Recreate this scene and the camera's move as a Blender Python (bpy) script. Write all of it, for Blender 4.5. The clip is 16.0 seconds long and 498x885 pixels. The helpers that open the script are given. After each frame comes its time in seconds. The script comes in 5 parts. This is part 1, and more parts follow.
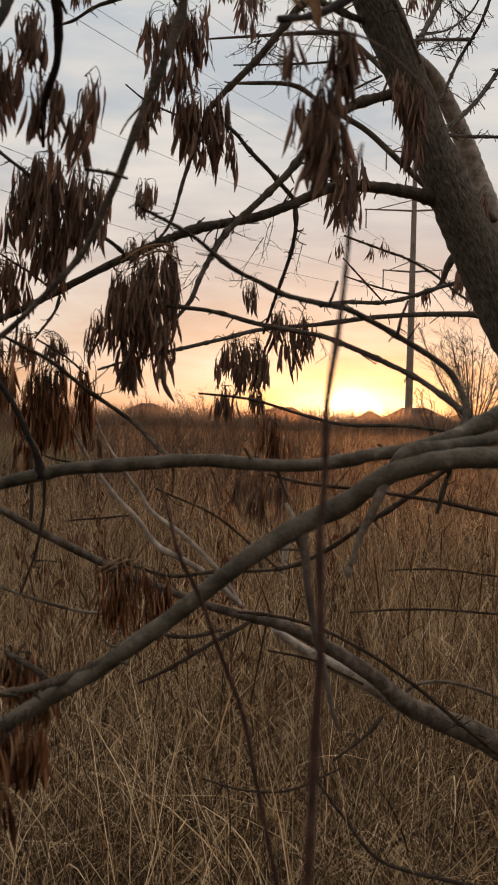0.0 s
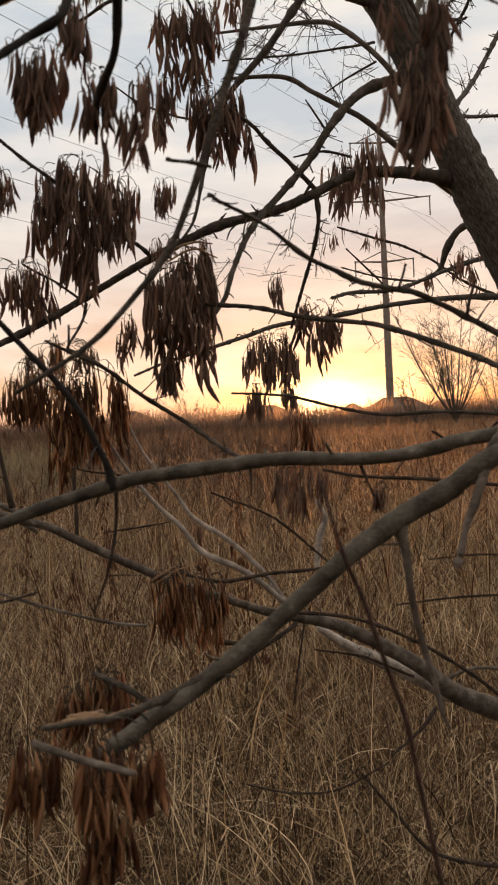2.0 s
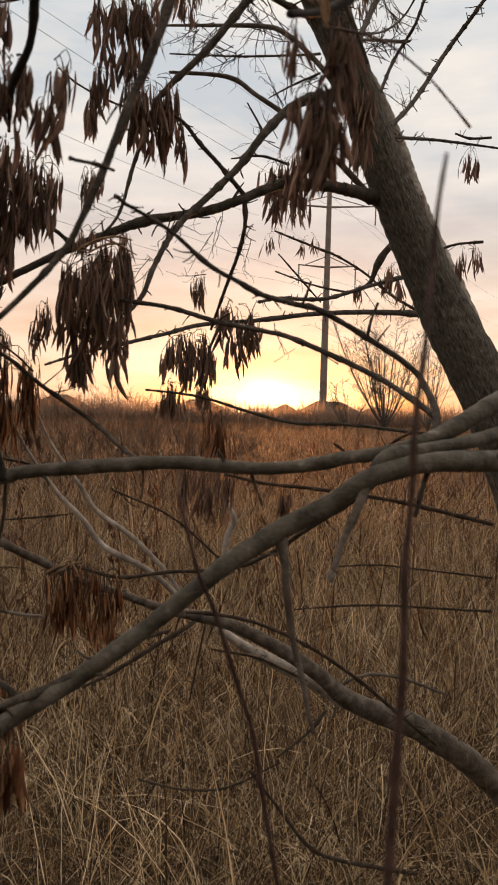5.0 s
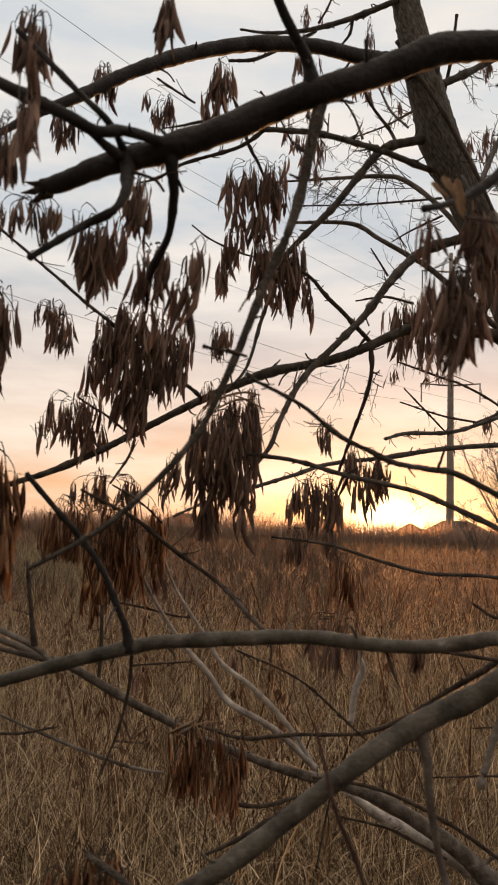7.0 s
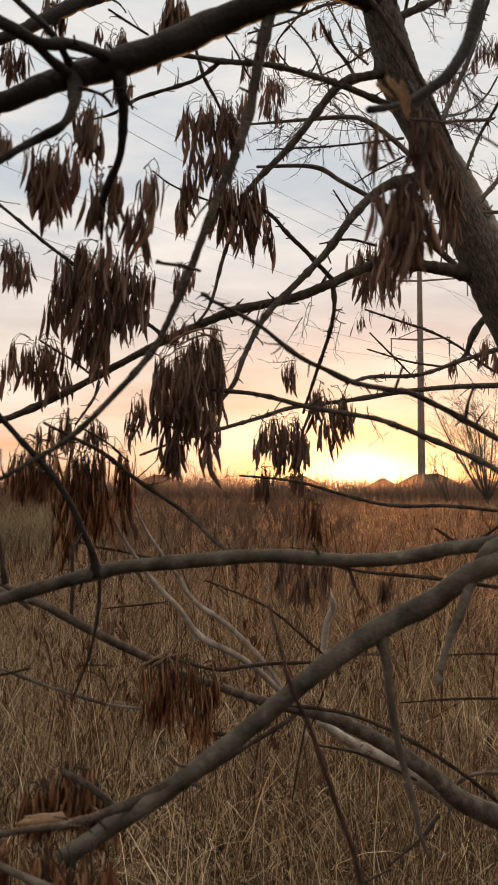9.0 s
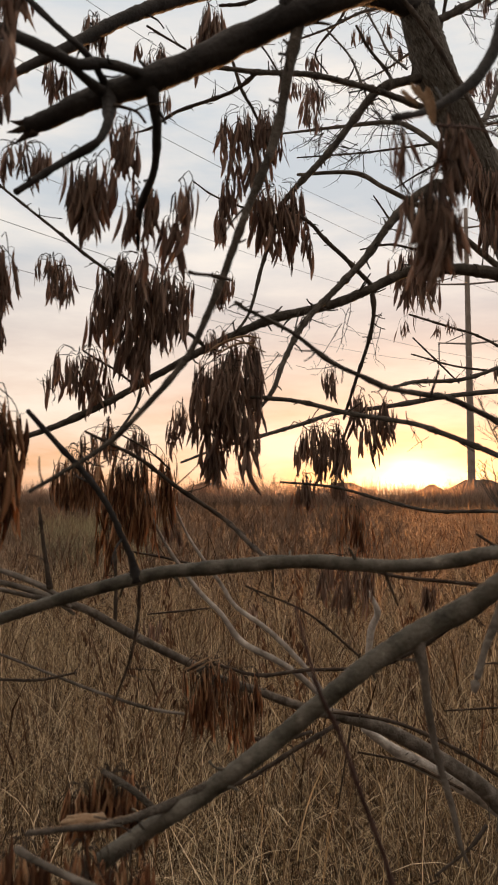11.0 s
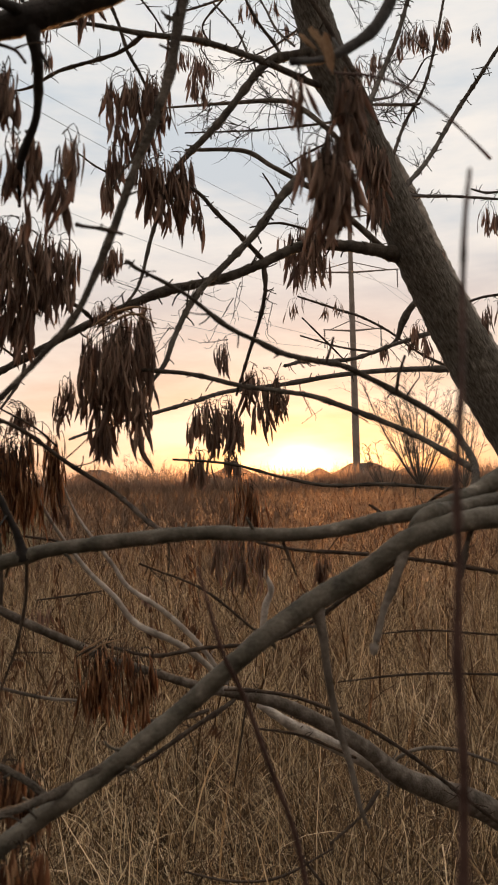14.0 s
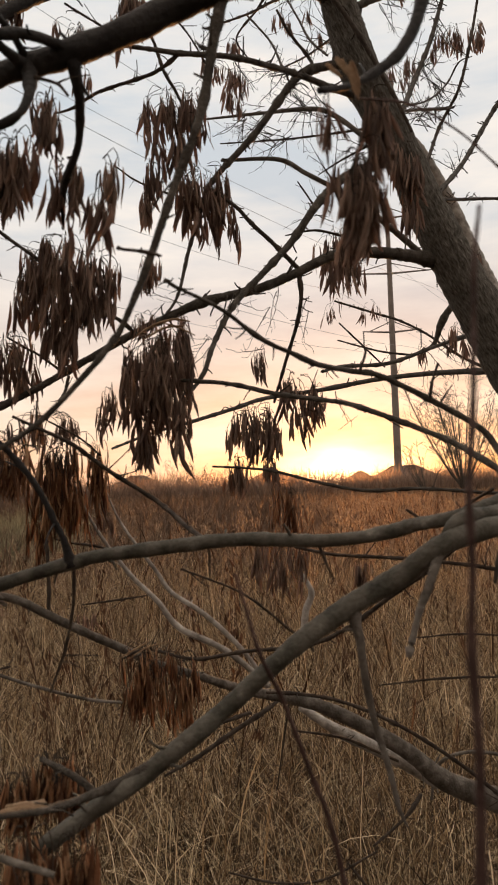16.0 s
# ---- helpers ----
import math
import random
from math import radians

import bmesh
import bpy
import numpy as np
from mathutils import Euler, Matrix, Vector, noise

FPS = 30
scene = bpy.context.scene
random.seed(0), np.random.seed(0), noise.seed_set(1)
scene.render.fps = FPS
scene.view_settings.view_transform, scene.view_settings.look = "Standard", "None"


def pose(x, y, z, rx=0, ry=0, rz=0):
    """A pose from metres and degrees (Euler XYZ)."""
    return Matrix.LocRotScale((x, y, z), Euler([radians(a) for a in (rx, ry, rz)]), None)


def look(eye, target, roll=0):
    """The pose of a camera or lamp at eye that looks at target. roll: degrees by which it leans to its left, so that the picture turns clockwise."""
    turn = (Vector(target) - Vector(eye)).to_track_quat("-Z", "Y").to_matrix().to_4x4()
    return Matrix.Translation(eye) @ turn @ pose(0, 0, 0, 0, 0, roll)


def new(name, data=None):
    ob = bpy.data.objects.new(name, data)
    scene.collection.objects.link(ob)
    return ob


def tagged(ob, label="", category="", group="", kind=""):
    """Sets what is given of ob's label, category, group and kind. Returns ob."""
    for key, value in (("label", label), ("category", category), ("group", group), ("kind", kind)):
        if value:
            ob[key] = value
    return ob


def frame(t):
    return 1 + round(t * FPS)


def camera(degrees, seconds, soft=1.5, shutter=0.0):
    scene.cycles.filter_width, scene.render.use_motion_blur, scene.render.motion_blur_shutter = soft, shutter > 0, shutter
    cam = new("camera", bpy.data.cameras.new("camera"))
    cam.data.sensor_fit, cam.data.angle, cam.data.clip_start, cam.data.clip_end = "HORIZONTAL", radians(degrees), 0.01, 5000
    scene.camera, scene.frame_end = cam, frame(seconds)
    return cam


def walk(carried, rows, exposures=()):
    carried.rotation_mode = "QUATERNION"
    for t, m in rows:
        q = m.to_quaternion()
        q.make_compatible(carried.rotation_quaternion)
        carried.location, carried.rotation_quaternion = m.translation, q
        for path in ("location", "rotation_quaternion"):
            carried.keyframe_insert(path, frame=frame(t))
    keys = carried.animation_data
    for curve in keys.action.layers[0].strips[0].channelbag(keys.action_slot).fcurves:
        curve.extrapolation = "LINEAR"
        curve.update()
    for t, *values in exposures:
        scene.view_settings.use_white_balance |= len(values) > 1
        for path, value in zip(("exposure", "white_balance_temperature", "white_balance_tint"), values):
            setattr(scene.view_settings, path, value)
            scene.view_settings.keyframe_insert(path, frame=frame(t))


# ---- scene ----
cam = camera(35.7, 16.0, soft=1.8)
cam.data.dof.use_dof, cam.data.dof.focus_distance, cam.data.dof.aperture_fstop = True, 3.0, 28.0
PATH = [
    (0, (0.065, 0.135, 1.486), (-0.141, 2.124, 1.436), 1.3),
    (0.5, (0.076, 0.13, 1.477), (-0.118, 2.118, 1.381), 0.2),
    (1, (0.036, 0.157, 1.469), (-0.131, 2.145, 1.323), -1.6),
    (1.5, (0.003, 0.149, 1.471), (-0.138, 2.139, 1.338), -2.1),
    (2, (-0.017, 0.152, 1.484), (-0.183, 2.144, 1.434), -2.8),
    (2.5, (-0.012, 0.162, 1.487), (-0.217, 2.151, 1.476), -1.7),
    (3, (-0.004, 0.16, 1.48), (-0.175, 2.152, 1.433), -0.2),
    (3.5, (-0.002, 0.158, 1.474), (-0.028, 2.156, 1.386), 1.5),
    (3.7, (0.006, 0.152, 1.477), (0.07, 2.149, 1.382), 2.1),
    (5.8, (0.015, 0.145, 1.494), (-0.137, 2.14, 1.483), 0.5),
    (6, (0.012, 0.151, 1.494), (-0.218, 2.138, 1.505), 0.3),
    (6.5, (0.003, 0.162, 1.53), (-0.339, 2.127, 1.668), 1.0),
    (7, (0.006, 0.164, 1.535), (-0.304, 2.126, 1.767), 2.0),
    (7.5, (0.013, 0.173, 1.524), (-0.216, 2.151, 1.714), 2.6),
    (8, (0.018, 0.168, 1.515), (-0.185, 2.152, 1.671), 2.1),
    (8.5, (0.02, 0.166, 1.509), (-0.188, 2.15, 1.649), 1.3),
    (9, (0.017, 0.161, 1.505), (-0.222, 2.142, 1.634), 0.2),
    (9.5, (0.016, 0.158, 1.504), (-0.297, 2.13, 1.624), -0.7),
    (9.7, (0.016, 0.158, 1.504), (-0.328, 2.125, 1.621), -0.8),
    (11.8, (0.045, 0.152, 1.504), (-0.303, 2.115, 1.666), 0.3),
    (12, (0.05, 0.151, 1.504), (-0.254, 2.122, 1.662), 0.4),
    (12.5, (0.053, 0.159, 1.501), (-0.123, 2.147, 1.639), 0.2),
    (13, (0.043, 0.164, 1.501), (-0.052, 2.158, 1.625), -0.6),
    (13.5, (0.029, 0.168, 1.495), (-0.026, 2.164, 1.611), -1.0),
    (14, (0.02, 0.176, 1.491), (-0.056, 2.171, 1.599), -1.3),
    (14.5, (0.026, 0.167, 1.493), (-0.093, 2.161, 1.595), -1.4),
    (15, (0.03, 0.158, 1.494), (-0.116, 2.15, 1.602), -1.5),
    (15.5, (0.03, 0.159, 1.493), (-0.136, 2.148, 1.608), -1.7),
    (16, (0.024, 0.156, 1.494), (-0.155, 2.144, 1.615), -1.9),
]
walk(cam, [(t, look(eye, target, roll)) for t, eye, target, roll in PATH], exposures=[(0, -0.12), (1, -0.06), (2, 0.09), (7, 0.08), (9, 0.10), (14, 0.14), (16, 0.14)])

# ---- world, sun ----
SUN_DIR = Vector((0.0270, 0.999, 0.009)).normalized()
world = bpy.data.worlds.new("sunset_sky")
scene.world = world
world.use_nodes = True
wn, wl = world.node_tree.nodes, world.node_tree.links
wn.clear()


def wnode(kind, **settings):
    n = wn.new(kind)
    for key, value in settings.items():
        n.inputs[key].default_value = value
    return n


def wmath(op, a, b=None):
    n = wn.new("ShaderNodeMath")
    n.operation = op
    for slot, v in ((0, a), (1, b)):
        if v is None:
            continue
        if isinstance(v, (int, float)):
            n.inputs[slot].default_value = v
        else:
            wl.new(v, n.inputs[slot])
    return n.outputs[0]


def wramp(fac, stops):
    n = wn.new("ShaderNodeValToRGB")
    e = n.color_ramp.elements
    e[0].position, e[0].color = stops[0][0], (*stops[0][1], 1)
    e[1].position, e[1].color = stops[-1][0], (*stops[-1][1], 1)
    for pos, col in stops[1:-1]:
        k = e.new(pos)
        k.color = (*col, 1)
    wl.new(fac, n.inputs[0])
    return n.outputs[0]


def wmix(op, fac, a, b):
    n = wn.new("ShaderNodeMix")
    n.data_type, n.blend_type = "RGBA", op
    n.clamp_result = False
    for slot, v in ((0, fac), (6, a), (7, b)):
        if isinstance(v, (int, float)):
            n.inputs[slot].default_value = v
        elif isinstance(v, tuple):
            n.inputs[slot].default_value = (*v, 1)
        else:
            wl.new(v, n.inputs[slot])
    return n.outputs[2]


coords = wn.new("ShaderNodeTexCoord").outputs["Generated"]
split = wn.new("ShaderNodeSeparateXYZ")
wl.new(coords, split.inputs[0])
toward = wn.new("ShaderNodeVectorMath")
toward.operation = "DOT_PRODUCT"
wl.new(coords, toward.inputs[0])
toward.inputs[1].default_value = SUN_DIR
dot = toward.outputs["Value"]
up = split.outputs["Z"]
# evening air: peach at the horizon, pale grey-blue above
air = wramp(wmath("MAXIMUM", up, 0.0), [
    (0.0, (0.72, 0.35, 0.17)), (0.05, (0.70, 0.375, 0.215)), (0.12, (0.655, 0.435, 0.335)), (0.20, (0.612, 0.518, 0.478)),
    (0.32, (0.525, 0.555, 0.585)), (0.5, (0.55, 0.60, 0.645)), (0.65, (0.72, 0.70, 0.68)), (1.0, (1.80, 1.54, 1.30))])
# thin cloud streaks
place = wn.new("ShaderNodeMapping")
place.inputs["Scale"].default_value = (2.2, 2.2, 9.0)
place.inputs["Rotation"].default_value = (0.0, 0.35, 0.0)
wl.new(coords, place.inputs["Vector"])
cloud = wnode("ShaderNodeTexNoise", Scale=1.7, Detail=6.0, Roughness=0.55)
wl.new(place.outputs[0], cloud.inputs["Vector"])
wisps = wramp(cloud.outputs[0], [(0.36, (0.0, 0.0, 0.0)), (0.66, (1.0, 1.0, 1.0))])
air = wmix("MIX", wmath("MULTIPLY", wisps, 1.0), air, wmix("MIX", 0.70, air, (0.96, 0.85, 0.74)))
# the eastern sky behind is dim
west = wramp(wmath("ADD", wmath("MULTIPLY", dot, 0.5), 0.5), [(0.0, (0.60, 0.53, 0.48)), (0.35, (0.81, 0.73, 0.67)), (0.55, (0.97, 0.94, 0.92)), (0.8, (1.0, 1.0, 1.0)), (1.0, (1.0, 1.0, 1.0))])
air = wmix("MULTIPLY", 1.0, air, west)
# light of the low sun spread in the air, wider than it is high
ahead = wmath("MAXIMUM", split.outputs["Y"], 0.05)
across = wmath("SUBTRACT", wmath("DIVIDE", split.outputs["X"], ahead), SUN_DIR[0] / SUN_DIR[1])
over = wmath("SUBTRACT", wmath("DIVIDE", up, ahead), SUN_DIR[2] / SUN_DIR[1])


def halo(wide, high, power):
    a, c = wmath("DIVIDE", across, wide), wmath("DIVIDE", over, high)
    q = wmath("ADD", wmath("MULTIPLY", a, a), wmath("MULTIPLY", c, c))
    return wmath("MULTIPLY", wmath("POWER", 2.718, wmath("MULTIPLY", q, -1.0)), power)


air = wmix("ADD", halo(0.42, 0.13, 0.18), air, (1.0, 0.50, 0.12))
air = wmix("ADD", halo(0.16, 0.066, 0.62), air, (1.0, 0.56, 0.12))
air = wmix("ADD", halo(0.078, 0.036, 2.8), air, (1.0, 0.80, 0.40))
air = wmix("ADD", halo(0.022, 0.020, 14.0), air, (1.0, 0.86, 0.55))
sky = wn.new("ShaderNodeTexSky")
sky.sky_type, sky.sun_disc = "NISHITA", False
sky.sun_elevation, sky.sun_rotation = radians(1.2), radians(2.0)
air = wmix("ADD", 0.03, air, sky.outputs[0])
back = wn.new("ShaderNodeBackground")
back.inputs["Strength"].default_value = 1.0
wl.new(air, back.inputs[0])
wl.new(back.outputs[0], wn.new("ShaderNodeOutputWorld").inputs[0])

sun = new("sun", bpy.data.lights.new("sun", "SUN"))
sun.data.energy, sun.data.angle, sun.data.color = 1.8, radians(1.5), (1.0, 0.42, 0.13)
sun.matrix_world = look((0, 60, 8), tuple(Vector((0, 60, 8)) - Vector((0.0353, 0.999, 0.060))))

# ---- materials ----


def material(name, stops, scale=8.0, rough=0.8, bump=0.3, bump_scale=60.0, translucent=0.0, per_piece=0.0, stretch=(1, 1, 1), island=False, metal=0.0, lean=0.0, forward=0.0):
    """A procedural surface: stops are base colours of a coarse noise, with fine relief."""
    m = bpy.data.materials.new(name)
    m.use_nodes = True
    n, l = m.node_tree.nodes, m.node_tree.links
    shader = n["Principled BSDF"]
    shader.inputs["Roughness"].default_value = rough
    shader.inputs["Metallic"].default_value = metal
    shader.inputs["Specular IOR Level"].default_value = 0.25
    tc = n.new("ShaderNodeTexCoord")
    mp = n.new("ShaderNodeMapping")
    mp.inputs["Scale"].default_value = stretch
    turned = n.new("ShaderNodeMapping")
    turned.inputs["Rotation"].default_value = (0.0, lean, 0.0)
    l.new(tc.outputs["Object"], turned.inputs["Vector"])
    l.new(turned.outputs[0], mp.inputs["Vector"])
    coarse = n.new("ShaderNodeTexNoise")
    coarse.inputs["Scale"].default_value, coarse.inputs["Detail"].default_value = scale, 8.0
    coarse.inputs["Roughness"].default_value = 0.65
    l.new(mp.outputs[0], coarse.inputs["Vector"])
    value = coarse.outputs[0]
    if per_piece > 0:
        rnd = n.new("ShaderNodeNewGeometry").outputs["Random Per Island"] if island else n.new("ShaderNodeObjectInfo").outputs["Random"]
        mixer = n.new("ShaderNodeMix")
        mixer.inputs[0].default_value = per_piece
        l.new(value, mixer.inputs[2])
        l.new(rnd, mixer.inputs[3])
        value = mixer.outputs[0]
    ramp = n.new("ShaderNodeValToRGB")
    e = ramp.color_ramp.elements
    e[0].position, e[0].color = stops[0][0], (*stops[0][1], 1)
    e[1].position, e[1].color = stops[-1][0], (*stops[-1][1], 1)
    for pos, col in stops[1:-1]:
        k = e.new(pos)
        k.color = (*col, 1)
    l.new(value, ramp.inputs[0])
    l.new(ramp.outputs[0], shader.inputs["Base Color"])
    if bump > 0:
        fine = n.new("ShaderNodeTexNoise")
        fine.inputs["Scale"].default_value, fine.inputs["Detail"].default_value = bump_scale, 6.0
        l.new(mp.outputs[0], fine.inputs["Vector"])
        bm_ = n.new("ShaderNodeBump")
        bm_.inputs["Strength"].default_value, bm_.inputs["Distance"].default_value = bump, 0.004
        l.new(fine.outputs[0], bm_.inputs["Height"])
        l.new(bm_.outputs[0], shader.inputs["Normal"])
    if translucent > 0:
        tr = n.new("ShaderNodeBsdfTranslucent")
        l.new(ramp.outputs[0], tr.inputs["Color"])
        mx = n.new("ShaderNodeMixShader")
        mx.inputs[0].default_value = translucent
        l.new(shader.outputs[0], mx.inputs[1])
        l.new(tr.outputs[0], mx.inputs[2])
        l.new(mx.outputs[0], n["Material Output"].inputs["Surface"])
        if forward > 0:
            # thin dry tissue throws light on ahead
            fw = n.new("ShaderNodeBsdfRefraction")
            fw.inputs["Roughness"].default_value, fw.inputs["IOR"].default_value = 0.85, 1.40
            l.new(ramp.outputs[0], fw.inputs["Color"])
            my = n.new("ShaderNodeMixShader")
            my.inputs[0].default_value = forward
            l.new(mx.outputs[0], my.inputs[1])
            l.new(fw.outputs[0], my.inputs[2])
            l.new(my.outputs[0], n["Material Output"].inputs["Surface"])
    return m


BARK = material("bark_smooth_grey_brown", [(0.32, (0.021, 0.020, 0.015)), (0.43, (0.052, 0.050, 0.039)), (0.53, (0.082, 0.077, 0.063)), (0.62, (0.116, 0.110, 0.093)), (0.72, (0.25, 0.24, 0.205))], 40, 0.62, 0.40, 300)
BARK_BRANCH = material("bark_dull_brown", [(0.30, (0.020, 0.017, 0.014)), (0.46, (0.048, 0.042, 0.034)), (0.60, (0.082, 0.072, 0.060)), (0.76, (0.155, 0.142, 0.12))], 60, 0.78, 0.8, 380)
# near-black bark copy: backlight against the sky is put into the colour
BARK_BACKLIT = material("bark_dark_backlit", [(0.30, (0.010, 0.010, 0.010)), (0.5, (0.022, 0.021, 0.021)), (0.7, (0.046, 0.044, 0.043))], 30, 0.7, 0.5, 240)
BARK_OLD = material("bark_furrowed", [(0.36, (0.034, 0.031, 0.026)), (0.47, (0.078, 0.073, 0.062)), (0.57, (0.118, 0.112, 0.098)), (0.68, (0.19, 0.182, 0.164))], 320, 0.9, 0.9, 360, stretch=(1, 1, 0.26), lean=0.42)
WOOD_BLEACHED = material("bleached_dead_wood", [(0.30, (0.14, 0.130, 0.118)), (0.5, (0.31, 0.295, 0.27)), (0.70, (0.56, 0.545, 0.51))], 40, 0.85, 0.6, 240)
BARK_PALE = material("bark_pale_grey", [(0.30, (0.040, 0.035, 0.028)), (0.5, (0.105, 0.094, 0.080)), (0.68, (0.20, 0.185, 0.165))], 40, 0.85, 0.7, 240)
BARK_TWIG = material("bark_dark_twig", [(0.32, (0.018, 0.014, 0.011)), (0.5, (0.046, 0.036, 0.028)), (0.7, (0.095, 0.076, 0.06))], 60, 0.8, 0.6, 300)
BARK_RED = material("bark_red_stem", [(0.32, (0.026, 0.015, 0.013)), (0.5, (0.058, 0.033, 0.028)), (0.7, (0.105, 0.066, 0.056))], 70, 0.65, 0.5, 300)
SEED_STOPS = [(0.15, (0.15, 0.105, 0.086)), (0.45, (0.30, 0.208, 0.168)), (0.7, (0.45, 0.325, 0.258)), (0.92, (0.60, 0.46, 0.36))]
# redder copy of the seed colours; light on the low clusters is painted in
RUST_LIT_STOPS = [(0.18, (0.075, 0.035, 0.022)), (0.42, (0.22, 0.108, 0.060)), (0.62, (0.46, 0.25, 0.135)), (0.86, (0.80, 0.56, 0.35))]
SEED = material("dry_seed_wing", SEED_STOPS, 90, 0.65, 0.5, 500, translucent=0.42, per_piece=0.62, stretch=(1, 1, 0.25), forward=0.06)
SEED_RUST_LIT = material("rusty_lit_seed_wing", RUST_LIT_STOPS, 90, 0.65, 0.5, 500, translucent=0.42, per_piece=0.62, stretch=(1, 1, 0.25), forward=0.06)
SEED_JOINED = material("dry_seed_wing_mass", SEED_STOPS, 90, 0.65, 0.5, 500, translucent=0.42, per_piece=0.62, stretch=(1, 1, 0.25), island=True, forward=0.06)
LEAF = material("dry_leaf_tan", [(0.3, (0.17, 0.105, 0.062)), (0.5, (0.30, 0.20, 0.122)), (0.7, (0.44, 0.33, 0.215))], 60, 0.7, 0.6, 300, translucent=0.2)
GRASS = material("dry_grass", [(0.22, (0.022, 0.0135, 0.008)), (0.42, (0.086, 0.054, 0.029)), (0.56, (0.23, 0.152, 0.080)), (0.66, (0.50, 0.375, 0.215)), (0.76, (0.84, 0.70, 0.48))], 2.2, 0.75, 0.0, 60, translucent=0.2, per_piece=0.60, island=True, forward=0.08)
GRASS_FAR = material("dry_field_stalks", [(0.10, (0.10, 0.054, 0.031)), (0.4, (0.215, 0.132, 0.080)), (0.65, (0.33, 0.225, 0.142)), (0.92, (0.52, 0.385, 0.25))], 0.15, 0.85, 0.0, 60, translucent=0.55, per_piece=0.5, island=True, forward=0.07)
FLUFF = material("seed_head_fluff", [(0.15, (0.14, 0.098, 0.066)), (0.5, (0.27, 0.205, 0.145)), (0.85, (0.44, 0.36, 0.27))], 2.0, 0.9, 0.0, 60, translucent=0.4, per_piece=0.6, island=True, forward=0.12)
WEED = material("dead_weed_brown", [(0.2, (0.036, 0.021, 0.014)), (0.5, (0.085, 0.047, 0.029)), (0.8, (0.16, 0.096, 0.058))], 4.0, 0.85, 0.0, 60, translucent=0.15, per_piece=0.6, island=True, forward=0.12)
SOIL = material("thatch_soil", [(0.3, (0.013, 0.009, 0.006)), (0.5, (0.036, 0.024, 0.014)), (0.7, (0.085, 0.058, 0.033))], 0.9, 0.95, 0.8, 30)
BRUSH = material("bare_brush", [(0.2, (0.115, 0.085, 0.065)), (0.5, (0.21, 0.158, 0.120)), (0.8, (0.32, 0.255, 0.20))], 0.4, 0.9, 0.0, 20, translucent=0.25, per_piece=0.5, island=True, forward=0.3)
# paler, flatter colour for far growth: the distance haze is painted into it
HEDGE_HAZED = material("far_thicket_hazed", [(0.2, (0.21, 0.145, 0.105)), (0.5, (0.36, 0.255, 0.19)), (0.8, (0.50, 0.37, 0.285))], 0.1, 0.95, 0.0, 20, translucent=0.6, per_piece=0.4, island=True, forward=0.35)
BRUSH_PALE = material("pale_brush", [(0.2, (0.22, 0.205, 0.140)), (0.5, (0.40, 0.375, 0.260)), (0.8, (0.58, 0.545, 0.40))], 0.4, 0.9, 0.0, 20, translucent=0.45, per_piece=0.5, island=True, forward=0.2)
STEEL = material("weathered_steel", [(0.35, (0.20, 0.175, 0.155)), (0.65, (0.29, 0.26, 0.235))], 0.6, 0.7, 0.1, 4)
WIRE = material("aluminium_wire", [(0.4, (0.30, 0.30, 0.31)), (0.6, (0.38, 0.38, 0.39))], 0.5, 0.5, 0.0)
GLASS_INS = material("insulator_glaze", [(0.4, (0.16, 0.14, 0.13)), (0.6, (0.24, 0.22, 0.21))], 2.0, 0.3, 0.0)
ROOF = material("roof_shingle", [(0.35, (0.075, 0.056, 0.045)), (0.65, (0.115, 0.088, 0.070))], 1.2, 0.9, 0.3, 6)
WALL = material("house_siding", [(0.35, (0.24, 0.18, 0.14)), (0.65, (0.32, 0.25, 0.20))], 0.8, 0.85, 0.2, 5)
PANE = material("window_dark", [(0.4, (0.03, 0.035, 0.04)), (0.6, (0.05, 0.055, 0.06))], 0.5, 0.15, 0.0)

# ---- helpers for shapes ----


def mesh_object(name, verts, faces, mat, parent=None, smooth=False, label=""):
    me = bpy.data.meshes.new(name)
    me.from_pydata(verts, [], faces)
    if smooth:
        me.polygons.foreach_set("use_smooth", [True] * len(me.polygons))
    me.materials.append(mat)
    ob = new(name, me)
    if parent:
        ob.parent = parent
    if label:
        tagged(ob, label)
    return ob


def curve_points(points, step):
    """Catmull-Rom through (x, y, z, r), about one point every step metres."""
    p = np.array(points, float)
    p = np.vstack([2 * p[0] - p[1], p, 2 * p[-1] - p[-2]])
    out = []
    for a, b, c, d in zip(p, p[1:], p[2:], p[3:]):
        n = max(2, int(np.linalg.norm(c[:3] - b[:3]) / step))
        for k in range(n):
            u = k / n
            out.append(0.5 * (2 * b + (c - a) * u + (2 * a - 5 * b + 4 * c - d) * u * u + (3 * b - a - 3 * c + d) * u ** 3))
    out.append(p[-2])
    out = np.array(out)
    out[:, 3] = np.maximum(out[:, 3], 0.0003)
    return out


